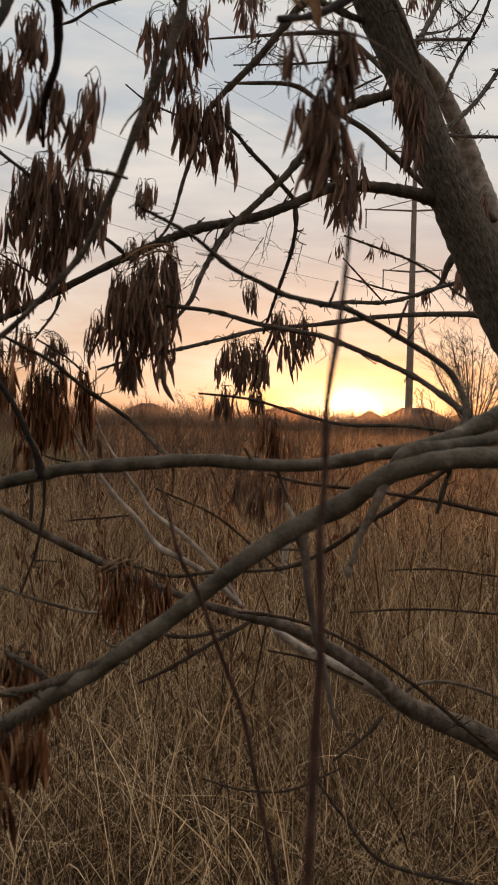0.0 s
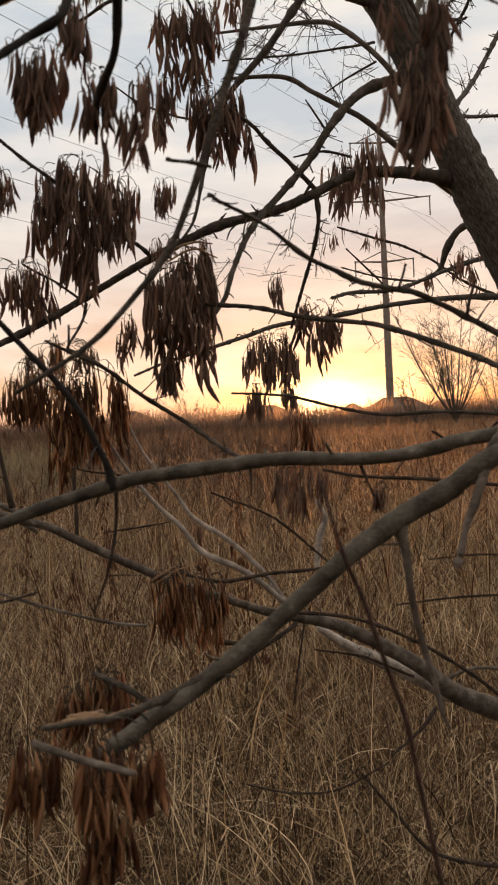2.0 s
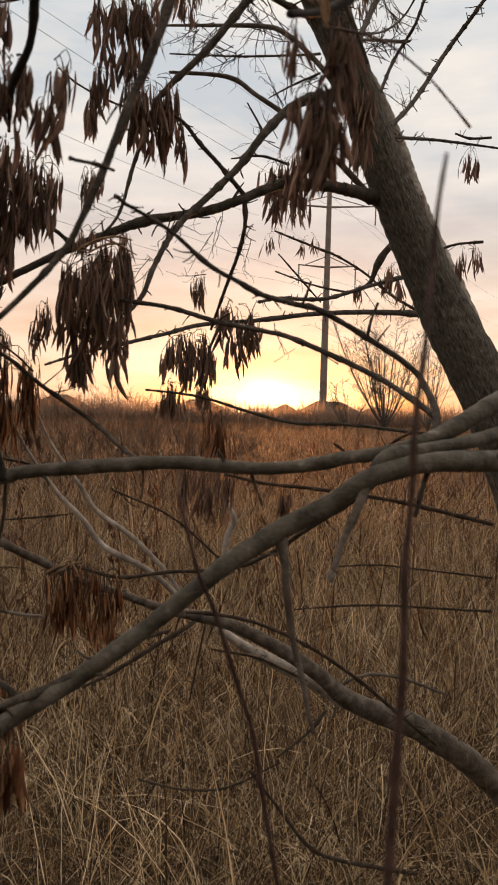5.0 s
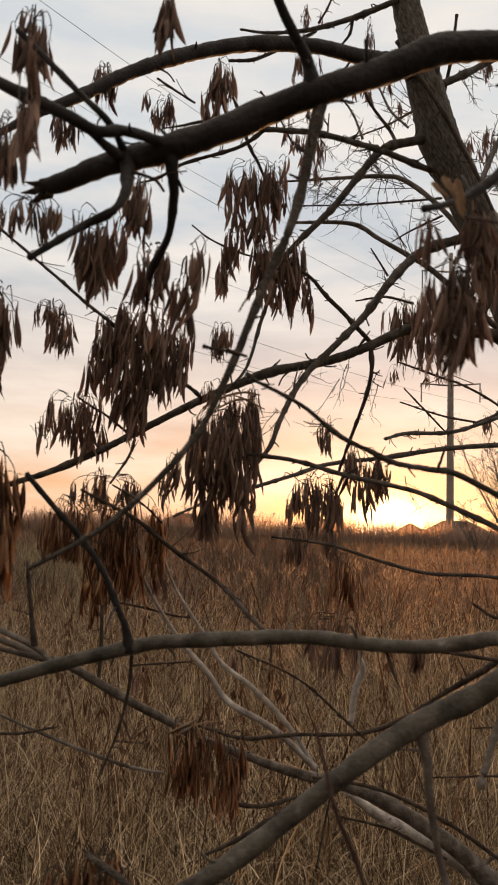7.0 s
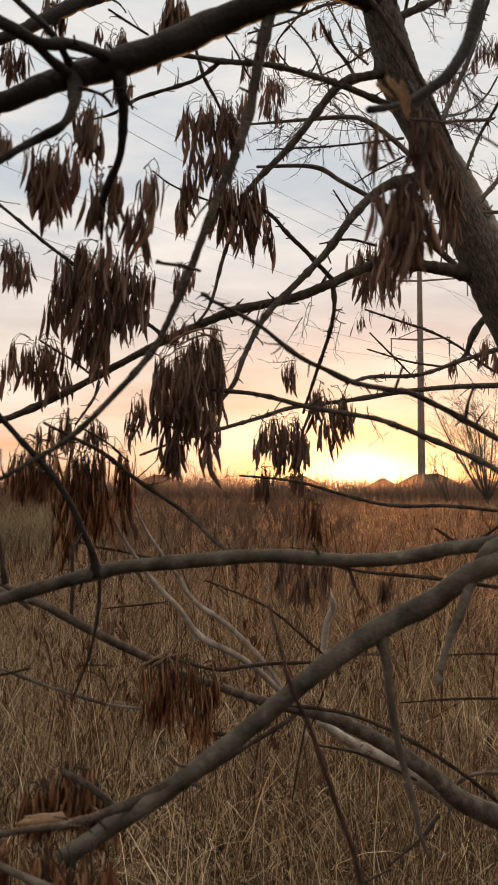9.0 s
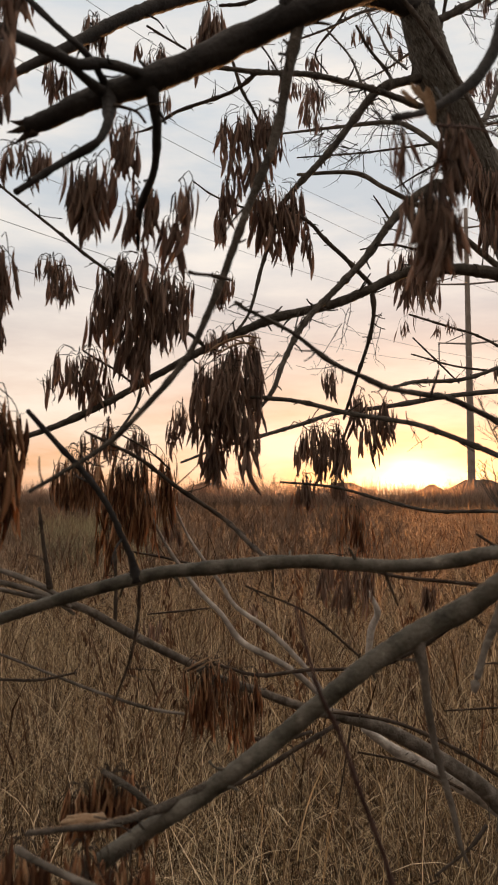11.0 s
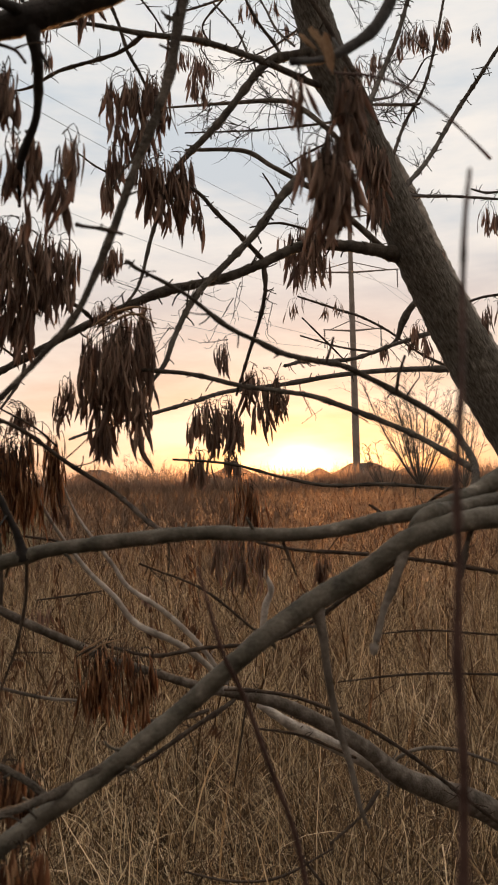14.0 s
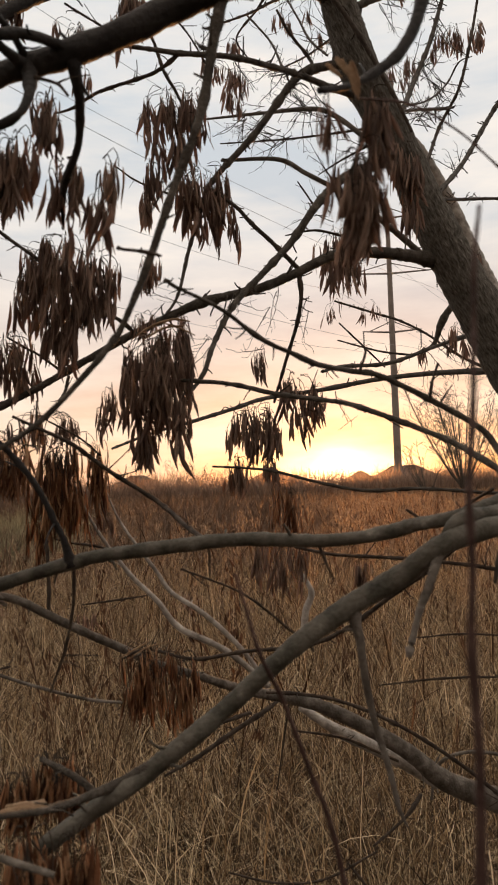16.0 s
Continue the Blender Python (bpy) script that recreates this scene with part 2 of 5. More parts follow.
def tube_mesh(points, sides, step, rough, rng, verts, faces, knots=0.0, ridges=0.0):
    """Adds a bent, uneven, tapering tube with closed ends to verts and faces."""
    c = curve_points(points, step)
    base = len(verts)
    tang = np.gradient(c[:, :3], axis=0)
    tang /= np.linalg.norm(tang, axis=1)[:, None] + 1e-9
    ref = np.array([0.3, 0.2, 0.93])
    phase = rng.uniform(0, 6.28, 4)
    run = 0.0
    for i, (x, y, z, r) in enumerate(c):
        if i:
            run += np.linalg.norm(c[i, :3] - c[i - 1, :3])
        side = np.cross(tang[i], ref)
        side /= np.linalg.norm(side) + 1e-9
        above = np.cross(side, tang[i])
        swell = 1 + knots * max(0.0, math.sin(run / max(r, 0.0008) * 0.32 + phase[0])) ** 6
        for k in range(sides):
            a = 6.28318 * k / sides
            wob = 1 + rough * (noise.noise(Vector((x, y, z)) * (0.9 / max(r, 0.0015)) + Vector((math.cos(a), math.sin(a), phase[1]))))
            if ridges:
                v = noise.noise(Vector((math.cos(a) * 5.5, math.sin(a) * 5.5, run * 11.0))) + 0.5 * noise.noise(Vector((math.cos(a) * 12.0, math.sin(a) * 12.0, run * 26.0)))
                wob += ridges * (0.5 - abs(v))
            q = c[i, :3] + (side * math.cos(a) + above * math.sin(a)) * r * wob * swell
            verts.append(tuple(q))
    n = len(c)
    for i in range(n - 1):
        for k in range(sides):
            k2 = (k + 1) % sides
            faces.append((base + i * sides + k, base + i * sides + k2, base + (i + 1) * sides + k2, base + (i + 1) * sides + k))
    for end, flip in ((0, True), (n - 1, False)):
        mid = len(verts)
        out = tang[end] * c[end, 3] * (0.5 if end else -0.5)
        verts.append(tuple(c[end, :3] + out))
        for k in range(sides):
            k2 = (k + 1) % sides
            a, b = base + end * sides + k, base + end * sides + k2
            faces.append((b, a, mid) if flip else (a, b, mid))
    return c


# ---- ground ----
def ground_height(x, y):
    return 0.10 * noise.noise(Vector((x * 0.15, y * 0.15, 0.0))) * min(1.0, y / 6.0 + 0.4) if abs(y) < 400 else 0.0


xs = np.concatenate([-np.geomspace(3000, 4, 26), np.linspace(-3, 3, 25), np.geomspace(4, 3000, 26)])
ys = np.concatenate([-np.geomspace(3000, 4, 20), np.linspace(-3, 8, 45), np.geomspace(8.5, 4000, 40)])
gv = [(float(x), float(y), ground_height(x, y)) for y in ys for x in xs]
gw = len(xs)
gf = [(j * gw + i, j * gw + i + 1, (j + 1) * gw + i + 1, (j + 1) * gw + i) for j in range(len(ys) - 1) for i in range(gw - 1)]
tagged(mesh_object("ground", gv, gf, SOIL, smooth=True), "brown thatch-covered soil of an overgrown winter field", "ground", kind="structure")


def blades(name, count, rng, where, height, width, lean, mat, curl=0.6, segs=4, head=0.0):
    """One sheet of many separate bent blades; where(n) gives their feet."""
    feet = where(count)
    n = len(feet)
    h = rng.uniform(*height, n)
    w = rng.uniform(*width, n)
    turn = feet[:, 3] + rng.normal(0, 0.9, n)
    tip = np.abs(rng.normal(0, lean, n)) + 0.05
    bend = rng.uniform(0.2, curl, n)
    face = rng.uniform(0, 6.28318, n)
    out = np.zeros((n, segs + 1, 2, 3))
    pos = np.zeros((n, 3))
    pos[:, :2] = feet[:, :2]
    pos[:, 2] = feet[:, 2] - 0.02
    dirx, diry = np.cos(turn), np.sin(turn)
    for s in range(segs + 1):
        u = s / segs
        wide = w * (1 - 0.75 * u ** 2) * (1.0 if s < segs else 0.35)
        if head > 0 and s == segs - 1:
            wide = w * head
        out[:, s, 0] = pos + np.stack([np.cos(face) * wide, np.sin(face) * wide, 0 * wide], -1) * 0.5
        out[:, s, 1] = pos - np.stack([np.cos(face) * wide, np.sin(face) * wide, 0 * wide], -1) * 0.5
        ang = np.minimum(tip + bend * u * 2.2 * tip ** 0.5, 2.3)
        step = h / segs
        pos = pos + np.stack([dirx * np.sin(ang) * step, diry * np.sin(ang) * step, np.cos(ang) * step], -1)
        turn2 = rng.normal(0, 0.18, n)
        dirx, diry = dirx * np.cos(turn2) - diry * np.sin(turn2), dirx * np.sin(turn2) + diry * np.cos(turn2)
    verts = out.reshape(-1, 3)
    one = np.array([[2 * s, 2 * s + 1, 2 * s + 3, 2 * s + 2] for s in range(segs)])
    faces = (one[None] + (np.arange(n) * 2 * (segs + 1))[:, None, None]).reshape(-1, 4)
    me = bpy.data.meshes.new(name)
    me.vertices.add(len(verts))
    me.vertices.foreach_set("co", verts.astype(np.float32).ravel())
    me.loops.add(faces.size)
    me.loops.foreach_set("vertex_index", faces.astype(np.int32).ravel())
    me.polygons.add(len(faces))
    me.polygons.foreach_set("loop_start", np.arange(0, faces.size, 4, dtype=np.int32))
    me.update(calc_edges=True)
    me.materials.append(mat)
    return new(name, me)


def wedge(rng, near, far, power=1.0, spread=0.50, side=0.5, lift=0.0, tuft=0):
    """Feet spread over the field ahead, between two distances."""
    def where(n):
        u = rng.uniform(0, 1, n)
        y = (near ** power + u * (far ** power - near ** power)) ** (1 / power)
        x = rng.uniform(-1, 1, n) * (side + spread * y) - 0.08 * y
        turn = rng.uniform(0, 6.28318, n)
        if tuft:
            lead = rng.integers(0, max(1, n // tuft), n)
            x = x[lead] + rng.normal(0, 0.035, n) * (1 + 0.25 * y[lead])
            turn, y = turn[lead], y[lead] + rng.normal(0, 0.035, n) * (1 + 0.25 * y[lead])
        z = np.array([ground_height(a, b) for a, b in zip(x, y)])
        return np.stack([x, y, z + rng.uniform(0, 1, n) * lift, turn], -1)
    return where


rng = np.random.default_rng(5)
tagged(blades("dry_grass", 6000, rng, wedge(rng, 1.5, 8.0, 1.5, tuft=26), (0.35, 0.90), (0.0017, 0.0042), 0.85, GRASS, 1.9, 6), "straw-coloured dry grass standing in bent tufts", "grass", kind="stuff")
tagged(blades("dry_grass", 42000, rng, wedge(rng, 1.4, 9.0, 1.5, lift=0.35, tuft=34), (0.22, 0.65), (0.0013, 0.0034), 1.2, GRASS, 2.4, 5), "matted dry grass lying low in a tangle", "grass", kind="stuff")
tagged(blades("dry_grass", 32000, rng, wedge(rng, 1.4, 10.0, 1.5, lift=0.55), (0.22, 0.70), (0.0012, 0.0029), 1.4, GRASS, 0.5, 3), "pale fallen straws crossing the dry grass", "grass", kind="stuff")
tagged(blades("dry_grass", 24000, rng, wedge(rng, 1.4, 9.0, 1.5, lift=0.55), (0.12, 0.40), (0.0017, 0.0048), 0.9, GRASS, 4.4, 6), "curled pale dry grass leaves", "grass", kind="stuff")
tagged(blades("dry_grass", 26000, rng, wedge(rng, 6.0, 17.0, 1.2, lift=0.2, tuft=30), (0.25, 0.75), (0.003, 0.008), 1.2, GRASS, 2.4, 4), "dry tawny grass covering the open field", "grass", kind="stuff")
tagged(blades("dry_grass", 42000, rng, wedge(rng, 14.0, 42.0, 1.2, 0.42, 2.0, lift=0.25), (0.30, 0.85), (0.007, 0.017), 1.05, GRASS_FAR, 2.2, 2), "pale brown dry stalks filling the field", "grass", kind="stuff")
tagged(blades("dry_grass", 30000, rng, wedge(rng, 40.0, 112.0, 1.0, 0.42, 2.0, lift=0.4), (0.5, 1.25), (0.022, 0.055), 0.9, GRASS_FAR, 1.8, 2), "far field of pale brown dry stalks", "grass", kind="stuff")


tagged(blades("dry_grass", 6500, rng, wedge(rng, 1.5, 6.5, 1.3, lift=0.15, tuft=16), (0.50, 0.95), (0.0014, 0.0030), 0.75, GRASS, 2.9, 8), "long arching straw-coloured grass blades in loose tufts", "grass", kind="stuff")
tagged(blades("dry_grass", 3600, rng, wedge(rng, 2.0, 7.0, 1.4), (0.75, 1.20), (0.0009, 0.0018), 0.60, GRASS, 0.45, 5), "long thin straw-coloured grass stems leaning across each other", "grass", kind="stuff")


def all_round(n):
    a, d = rng.uniform(0, 6.28318, n), 6.0 * np.sqrt(rng.uniform(0.02, 1, n))
    x, y = d * np.cos(a), d * np.sin(a) - 0.5
    return np.stack([x, y, np.array([ground_height(p, q) for p, q in zip(x, y)]), rng.uniform(0, 6.28318, n)], -1)


tagged(blades("dry_grass", 14000, rng, all_round, (0.25, 0.60), (0.003, 0.008), 1.1, GRASS, 1.8, 3), "bent dry grass all round the tree", "grass", kind="stuff")
tagged(blades("dead_weed", 1500, rng, wedge(rng, 3.0, 12.0, 1.2), (0.5, 1.0), (0.003, 0.006), 0.25, WEED, 0.4, 5, head=2.0), "dark brown dead weed stalks with ragged heads", "weeds", kind="stuff")
tagged(blades("dead_weed", 5000, rng, wedge(rng, 8.0, 60.0, 1.0), (0.6, 1.2), (0.006, 0.014), 0.25, WEED, 0.4, 4, head=1.6), "reddish brown dead weed stalks standing in the field", "weeds", kind="stuff")


def heads(near, far, size):
    """Feet of the fluff on tall weeds: small dense bunches up in the air."""
    def where(n):
        lead = n // 22
        y = rng.uniform(near ** 1.2, far ** 1.2, lead) ** (1 / 1.2)
        x = rng.uniform(-1, 1, lead) * (0.6 + 0.45 * y) - 0.08 * y
        z = rng.uniform(0.40, 0.95, lead)
        pick = np.repeat(np.arange(lead), 22)
        m = len(pick)
        return np.stack([x[pick] + rng.normal(0, size, m), y[pick] + rng.normal(0, size, m), z[pick] + rng.normal(0, size * 2.0, m), rng.uniform(0, 6.28, m)], -1)
    return where


tagged(blades("seed_head", 30000, rng, heads(5.0, 14.0, 0.022), (0.02, 0.05), (0.004, 0.009), 0.8, FLUFF, 1.0, 2), "pale fluffy seed heads of dead weeds in the field", "weeds", kind="stuff")
tagged(blades("seed_head", 40000, rng, heads(12.0, 45.0, 0.045), (0.05, 0.11), (0.011, 0.024), 0.8, FLUFF, 1.0, 1), "pale seed heads dotted over the far field", "weeds", kind="stuff")


weed_rng = np.random.default_rng(41)


def weed(x, y, height, count):
    """A dead weed: a wavering stem with side shoots and small shrivelled hanging leaves."""
    top = tagged(new("weed"), "tall dead reddish brown weed with shrivelled hanging leaves", "weed", "dead weeds in the field")
    foot = ground_height(x, y)
    top.location = (x, y, foot)
    sv, sf, lv, lf = [], [], [], []
    bend = weed_rng.normal(0, 0.05, 2)
    stem = [(bend[0] * u * u, bend[1] * u * u, (height - foot) * u - 0.02 * (u == 0), 0.0032 * (1 - 0.7 * u)) for u in (0.0, 0.25, 0.5, 0.75, 1.0)]
    tube_mesh(stem, 6, 0.04, 0.15, weed_rng, sv, sf)
    for _ in range(count):
        u = weed_rng.uniform(0.45, 1.0)
        a = weed_rng.uniform(0, 6.28)
        r = np.array([bend[0] * u * u, bend[1] * u * u, (height - foot) * u])
        e = r + np.array([math.cos(a), math.sin(a), 0.7]) * weed_rng.uniform(0.02, 0.09) * (1.3 - u)
        tube_mesh([(*r, 0.0014), (*((r + e) / 2 + np.array([0, 0, 0.006])), 0.001), (*e, 0.0008)], 4, 0.03, 0.0, weed_rng, sv, sf)
        for _ in range(3):
            w, h = weed_rng.uniform(0.0025, 0.0065), weed_rng.uniform(0.015, 0.045)
            q = e + weed_rng.normal(0, 0.008, 3)
            b, t = weed_rng.uniform(0, 6.28), weed_rng.normal(0, 0.3, 2)
            c, k = math.cos(b), math.sin(b)
            n = len(lv)
            for z, f in ((0.0, 0.15), (-0.4, 1.0), (-0.75, 0.7), (-1.0, 0.1)):
                mid = q + np.array([t[0] * z * h, t[1] * z * h, z * h])
                lv += [tuple(mid + np.array([c, k, 0]) * w * f), tuple(mid + np.array([-k, c, 0]) * w * f * 0.5), tuple(mid - np.array([c, k, 0]) * w * f)]
            for i in range(3):
                o = n + 3 * i
                lf += [(o, o + 1, o + 4, o + 3), (o + 1, o + 2, o + 5, o + 4)]
    mesh_object("stem", sv, sf, WEED, top, True)
    tagged(mesh_object("foliage", lv, lf, WEED, top), kind="stuff")


for w in ((-0.87, 3.4, 1.17, 26), (-0.27, 3.0, 1.24, 30), (-0.42, 2.9, 1.13, 24), (0.09, 4.2, 1.03, 34), (0.31, 5.5, 0.9, 22), (-0.89, 2.6, 1.01, 18), (-0.96, 3.2, 0.92, 22), (-0.7, 3.8, 0.92, 20), (1.0, 5.0, 1.07, 20), (0.73, 6.5, 0.77, 22), (-1.77, 4.6, 0.99, 22), (-0.34, 6.0, 0.72, 22)):
    weed(*w)

# ---- the near tree ----
tree = tagged(new("tree"), "leaning grey-brown tree with bare crossing limbs and hanging brown seed clusters", "tree")
tree_rng = np.random.default_rng(11)


def tube(name, points, mat, sides, step, rough, knots, spurs, parent, label="", ridges=0.0, slim=1.0):
    verts, faces = [], []
    points = [(x, y, z, r * slim) for x, y, z, r in points]
    c = tube_mesh(points, sides, step, rough, tree_rng, verts, faces, knots, ridges)
    length = np.linalg.norm(np.diff(c[:, :3], axis=0), axis=1).sum()
    ob = mesh_object(name, verts, faces, mat, parent, True, label)
    verts, faces = [], []
    for _ in range(int(length * spurs)):
        i = int(tree_rng.integers(1, max(2, len(c) - 1)))
        x, y, z, r = c[i]
        d = tree_rng.normal(0, 1, 3)
        d /= np.linalg.norm(d)
        long = tree_rng.uniform(0.004, 0.016) if tree_rng.uniform() < 0.8 else tree_rng.uniform(0.015, 0.036)
        thick = min(max(r * 0.32, 0.0007), 0.0016)
        mid = np.array([x, y, z]) + d * (r + long * 0.5) + tree_rng.normal(0, long * 0.06, 3)
        end = np.array([x, y, z]) + d * (r + long) + tree_rng.normal(0, long * 0.08, 3)
        tube_mesh([(x, y, z, thick * 1.3), (*mid, thick * 0.8), (*end, thick * 0.7)], 5, long / 2, 0.2, tree_rng, verts, faces)
    if verts:
        tagged(mesh_object("bud", verts, faces, mat, ob, True), kind="stuff")
    return ob


def trunk(*points):
    tube("trunk", points, BARK_OLD, 72, 0.005, 0.07, 0.0, 0, tree, "leaning trunk with furrowed grey bark", 0.11, slim=0.95)


def limb(*points):
    tube("limb", points, BARK, 18, 0.005, 0.12, 0.10, 12, tree, "smooth grey-brown limb", slim=0.92)


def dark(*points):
    tube("limb", points, BARK_BACKLIT, 18, 0.005, 0.13, 0.10, 8, tree, "thick dark limb overhead")


def gray(*points):
    tube("limb", points, BARK_PALE, 14, 0.008, 0.10, 0.08, 10, tree, "pale grey limb")


def bleached(*points):
    tube("limb", points, WOOD_BLEACHED, 12, 0.008, 0.12, 0.10, 14, tree, "bleached dead limb")


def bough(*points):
    tube("branch", points, BARK_BACKLIT, 12, 0.005, 0.16, 0.22, 24, tree, slim=0.95)


def branch(*points):
    tube("branch", points, BARK_BRANCH, 10, 0.005, 0.18, 0.30, 34, tree, slim=0.86)


def twig(*points):
    tube("twig", points, BARK_TWIG, 7, 0.006, 0.20, 0.32, 60, tree, slim=0.85)


def shoot(*points, slim=1.0):
    tube("shoot", points, BARK_RED, 8, 0.004, 0.10, 0.30, 0, tree, "thin reddish upright shoot", slim=slim)


def straw(*points):
    tube("splinter", points, LEAF, 6, 0.004, 0.3, 0.0, 0, tree, "pale bare splinter of wood")


def splint(*points):
    tube("splinter", points, BARK_TWIG, 6, 0.004, 0.3, 0.0, 0, tree)


trunk((0.025, 1.43, 2.598, 0.0194), (0.055, 1.424, 2.448, 0.0239), (0.076, 1.423, 2.347, 0.0285), (0.1, 1.432, 2.253, 0.0323), (0.113, 1.437, 2.206, 0.0351), (0.135, 1.443, 2.159, 0.0346), (0.179, 1.454, 2.065, 0.0323), (0.216, 1.464, 1.971, 0.0342), (0.259, 1.475, 1.877, 0.037), (0.306, 1.487, 1.784, 0.0405), (0.355, 1.497, 1.69, 0.0440), (0.447, 1.5, 1.53, 0.0511), (0.5, 1.5, 1.413, 0.0535), (0.533, 1.5, 1.314, 0.0558), (0.554, 1.5, 1.213, 0.0582), (0.574, 1.5, 1.009, 0.0618))
bleached((0.204, 2.022, 2.407, 0.0069), (0.274, 2.226, 2.452, 0.0138), (0.332, 2.332, 2.443, 0.0201), (0.387, 2.392, 2.378, 0.0238), (0.45, 2.455, 2.28, 0.026), (0.513, 2.47, 2.138, 0.0286), (0.579, 2.485, 2.004, 0.0311), (0.669, 2.505, 1.837, 0.0353), (0.80, 2.536, 1.536, 0.0386), (0.93, 2.57, 1.20, 0.042), (1.08, 2.60, 0.70, 0.048), (1.16, 2.62, -0.05, 0.058))
bleached((-0.024, 1.499, 1.121, 0.0057), (0.034, 1.523, 1.077, 0.0096), (0.082, 1.546, 1.047, 0.0112), (0.142, 1.57, 1.01, 0.0123), (0.213, 1.596, 0.962, 0.0129))
bleached((-0.065, 1.338, 1.198, 0.0046), (-0.108, 1.3, 1.248, 0.0045), (-0.138, 1.275, 1.274, 0.0044), (-0.187, 1.268, 1.3, 0.0044), (-0.215, 1.262, 1.338, 0.0036), (-0.252, 1.256, 1.377, 0.0032), (-0.293, 1.247, 1.436, 0.0024), (-0.317, 1.241, 1.484, 0.0016), (-0.334, 1.236, 1.528, 0.0008))
bleached((-0.069, 1.337, 1.204, 0.0034), (-0.102, 1.31, 1.26, 0.0037), (-0.15, 1.291, 1.312, 0.0037), (-0.199, 1.283, 1.348, 0.0033), (-0.22, 1.279, 1.38, 0.0029), (-0.266, 1.269, 1.448, 0.002), (-0.287, 1.264, 1.497, 0.0012), (-0.296, 1.26, 1.529, 0.0006))
bleached((-0.022, 1.697, 1.184, 0.0055), (-0.014, 1.693, 1.25, 0.0071), (-0.001, 1.691, 1.288, 0.006), (-0.018, 1.687, 1.326, 0.0033))
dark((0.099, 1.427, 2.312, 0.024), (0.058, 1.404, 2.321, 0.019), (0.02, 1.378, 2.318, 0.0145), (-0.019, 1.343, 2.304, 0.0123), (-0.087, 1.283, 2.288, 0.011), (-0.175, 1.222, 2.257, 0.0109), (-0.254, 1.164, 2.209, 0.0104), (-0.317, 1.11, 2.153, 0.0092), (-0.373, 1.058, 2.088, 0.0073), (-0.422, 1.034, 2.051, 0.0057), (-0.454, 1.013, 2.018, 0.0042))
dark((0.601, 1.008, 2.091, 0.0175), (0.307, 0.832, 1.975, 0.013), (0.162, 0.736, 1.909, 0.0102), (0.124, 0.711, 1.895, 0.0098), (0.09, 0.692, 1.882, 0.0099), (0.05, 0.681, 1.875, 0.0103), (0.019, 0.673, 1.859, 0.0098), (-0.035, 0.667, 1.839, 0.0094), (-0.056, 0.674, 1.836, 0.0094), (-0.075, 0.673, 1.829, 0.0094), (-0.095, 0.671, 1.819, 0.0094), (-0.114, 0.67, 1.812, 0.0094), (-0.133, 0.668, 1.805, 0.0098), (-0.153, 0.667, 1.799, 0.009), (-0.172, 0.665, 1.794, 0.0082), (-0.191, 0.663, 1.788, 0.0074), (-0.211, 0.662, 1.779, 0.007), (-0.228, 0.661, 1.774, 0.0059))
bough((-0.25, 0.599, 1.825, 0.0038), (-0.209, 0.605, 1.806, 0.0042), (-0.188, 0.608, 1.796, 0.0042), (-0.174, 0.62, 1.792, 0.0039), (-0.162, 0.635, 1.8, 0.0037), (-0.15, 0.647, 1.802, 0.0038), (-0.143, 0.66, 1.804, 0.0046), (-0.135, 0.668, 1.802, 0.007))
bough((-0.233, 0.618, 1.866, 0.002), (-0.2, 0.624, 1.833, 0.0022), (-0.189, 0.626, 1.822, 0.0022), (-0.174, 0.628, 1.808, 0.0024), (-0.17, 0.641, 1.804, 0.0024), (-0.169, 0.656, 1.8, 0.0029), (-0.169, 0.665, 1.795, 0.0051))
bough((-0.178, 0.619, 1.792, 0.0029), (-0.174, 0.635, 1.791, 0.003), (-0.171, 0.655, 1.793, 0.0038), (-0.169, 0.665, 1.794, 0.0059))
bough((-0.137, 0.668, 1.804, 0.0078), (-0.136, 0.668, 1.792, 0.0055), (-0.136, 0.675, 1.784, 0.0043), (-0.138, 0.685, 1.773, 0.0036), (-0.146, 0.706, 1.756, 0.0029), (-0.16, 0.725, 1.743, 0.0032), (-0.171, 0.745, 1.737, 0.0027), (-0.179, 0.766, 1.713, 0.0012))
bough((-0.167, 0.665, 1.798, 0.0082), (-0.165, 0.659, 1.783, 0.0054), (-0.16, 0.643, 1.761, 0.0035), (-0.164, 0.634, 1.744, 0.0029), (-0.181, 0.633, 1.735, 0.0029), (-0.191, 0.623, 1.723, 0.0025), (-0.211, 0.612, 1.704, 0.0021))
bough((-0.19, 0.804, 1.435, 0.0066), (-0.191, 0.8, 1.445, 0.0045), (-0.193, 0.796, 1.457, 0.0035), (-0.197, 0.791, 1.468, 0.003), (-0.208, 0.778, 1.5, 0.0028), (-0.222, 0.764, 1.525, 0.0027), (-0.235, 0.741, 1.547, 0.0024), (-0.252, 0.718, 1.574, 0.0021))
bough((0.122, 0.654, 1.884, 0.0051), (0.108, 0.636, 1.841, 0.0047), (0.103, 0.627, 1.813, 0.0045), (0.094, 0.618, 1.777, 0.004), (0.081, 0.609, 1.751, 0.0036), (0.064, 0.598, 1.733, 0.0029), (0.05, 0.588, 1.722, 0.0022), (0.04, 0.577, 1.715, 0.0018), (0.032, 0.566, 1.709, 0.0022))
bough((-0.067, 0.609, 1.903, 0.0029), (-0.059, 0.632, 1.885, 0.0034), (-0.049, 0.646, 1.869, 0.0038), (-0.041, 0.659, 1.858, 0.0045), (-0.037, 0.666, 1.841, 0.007))
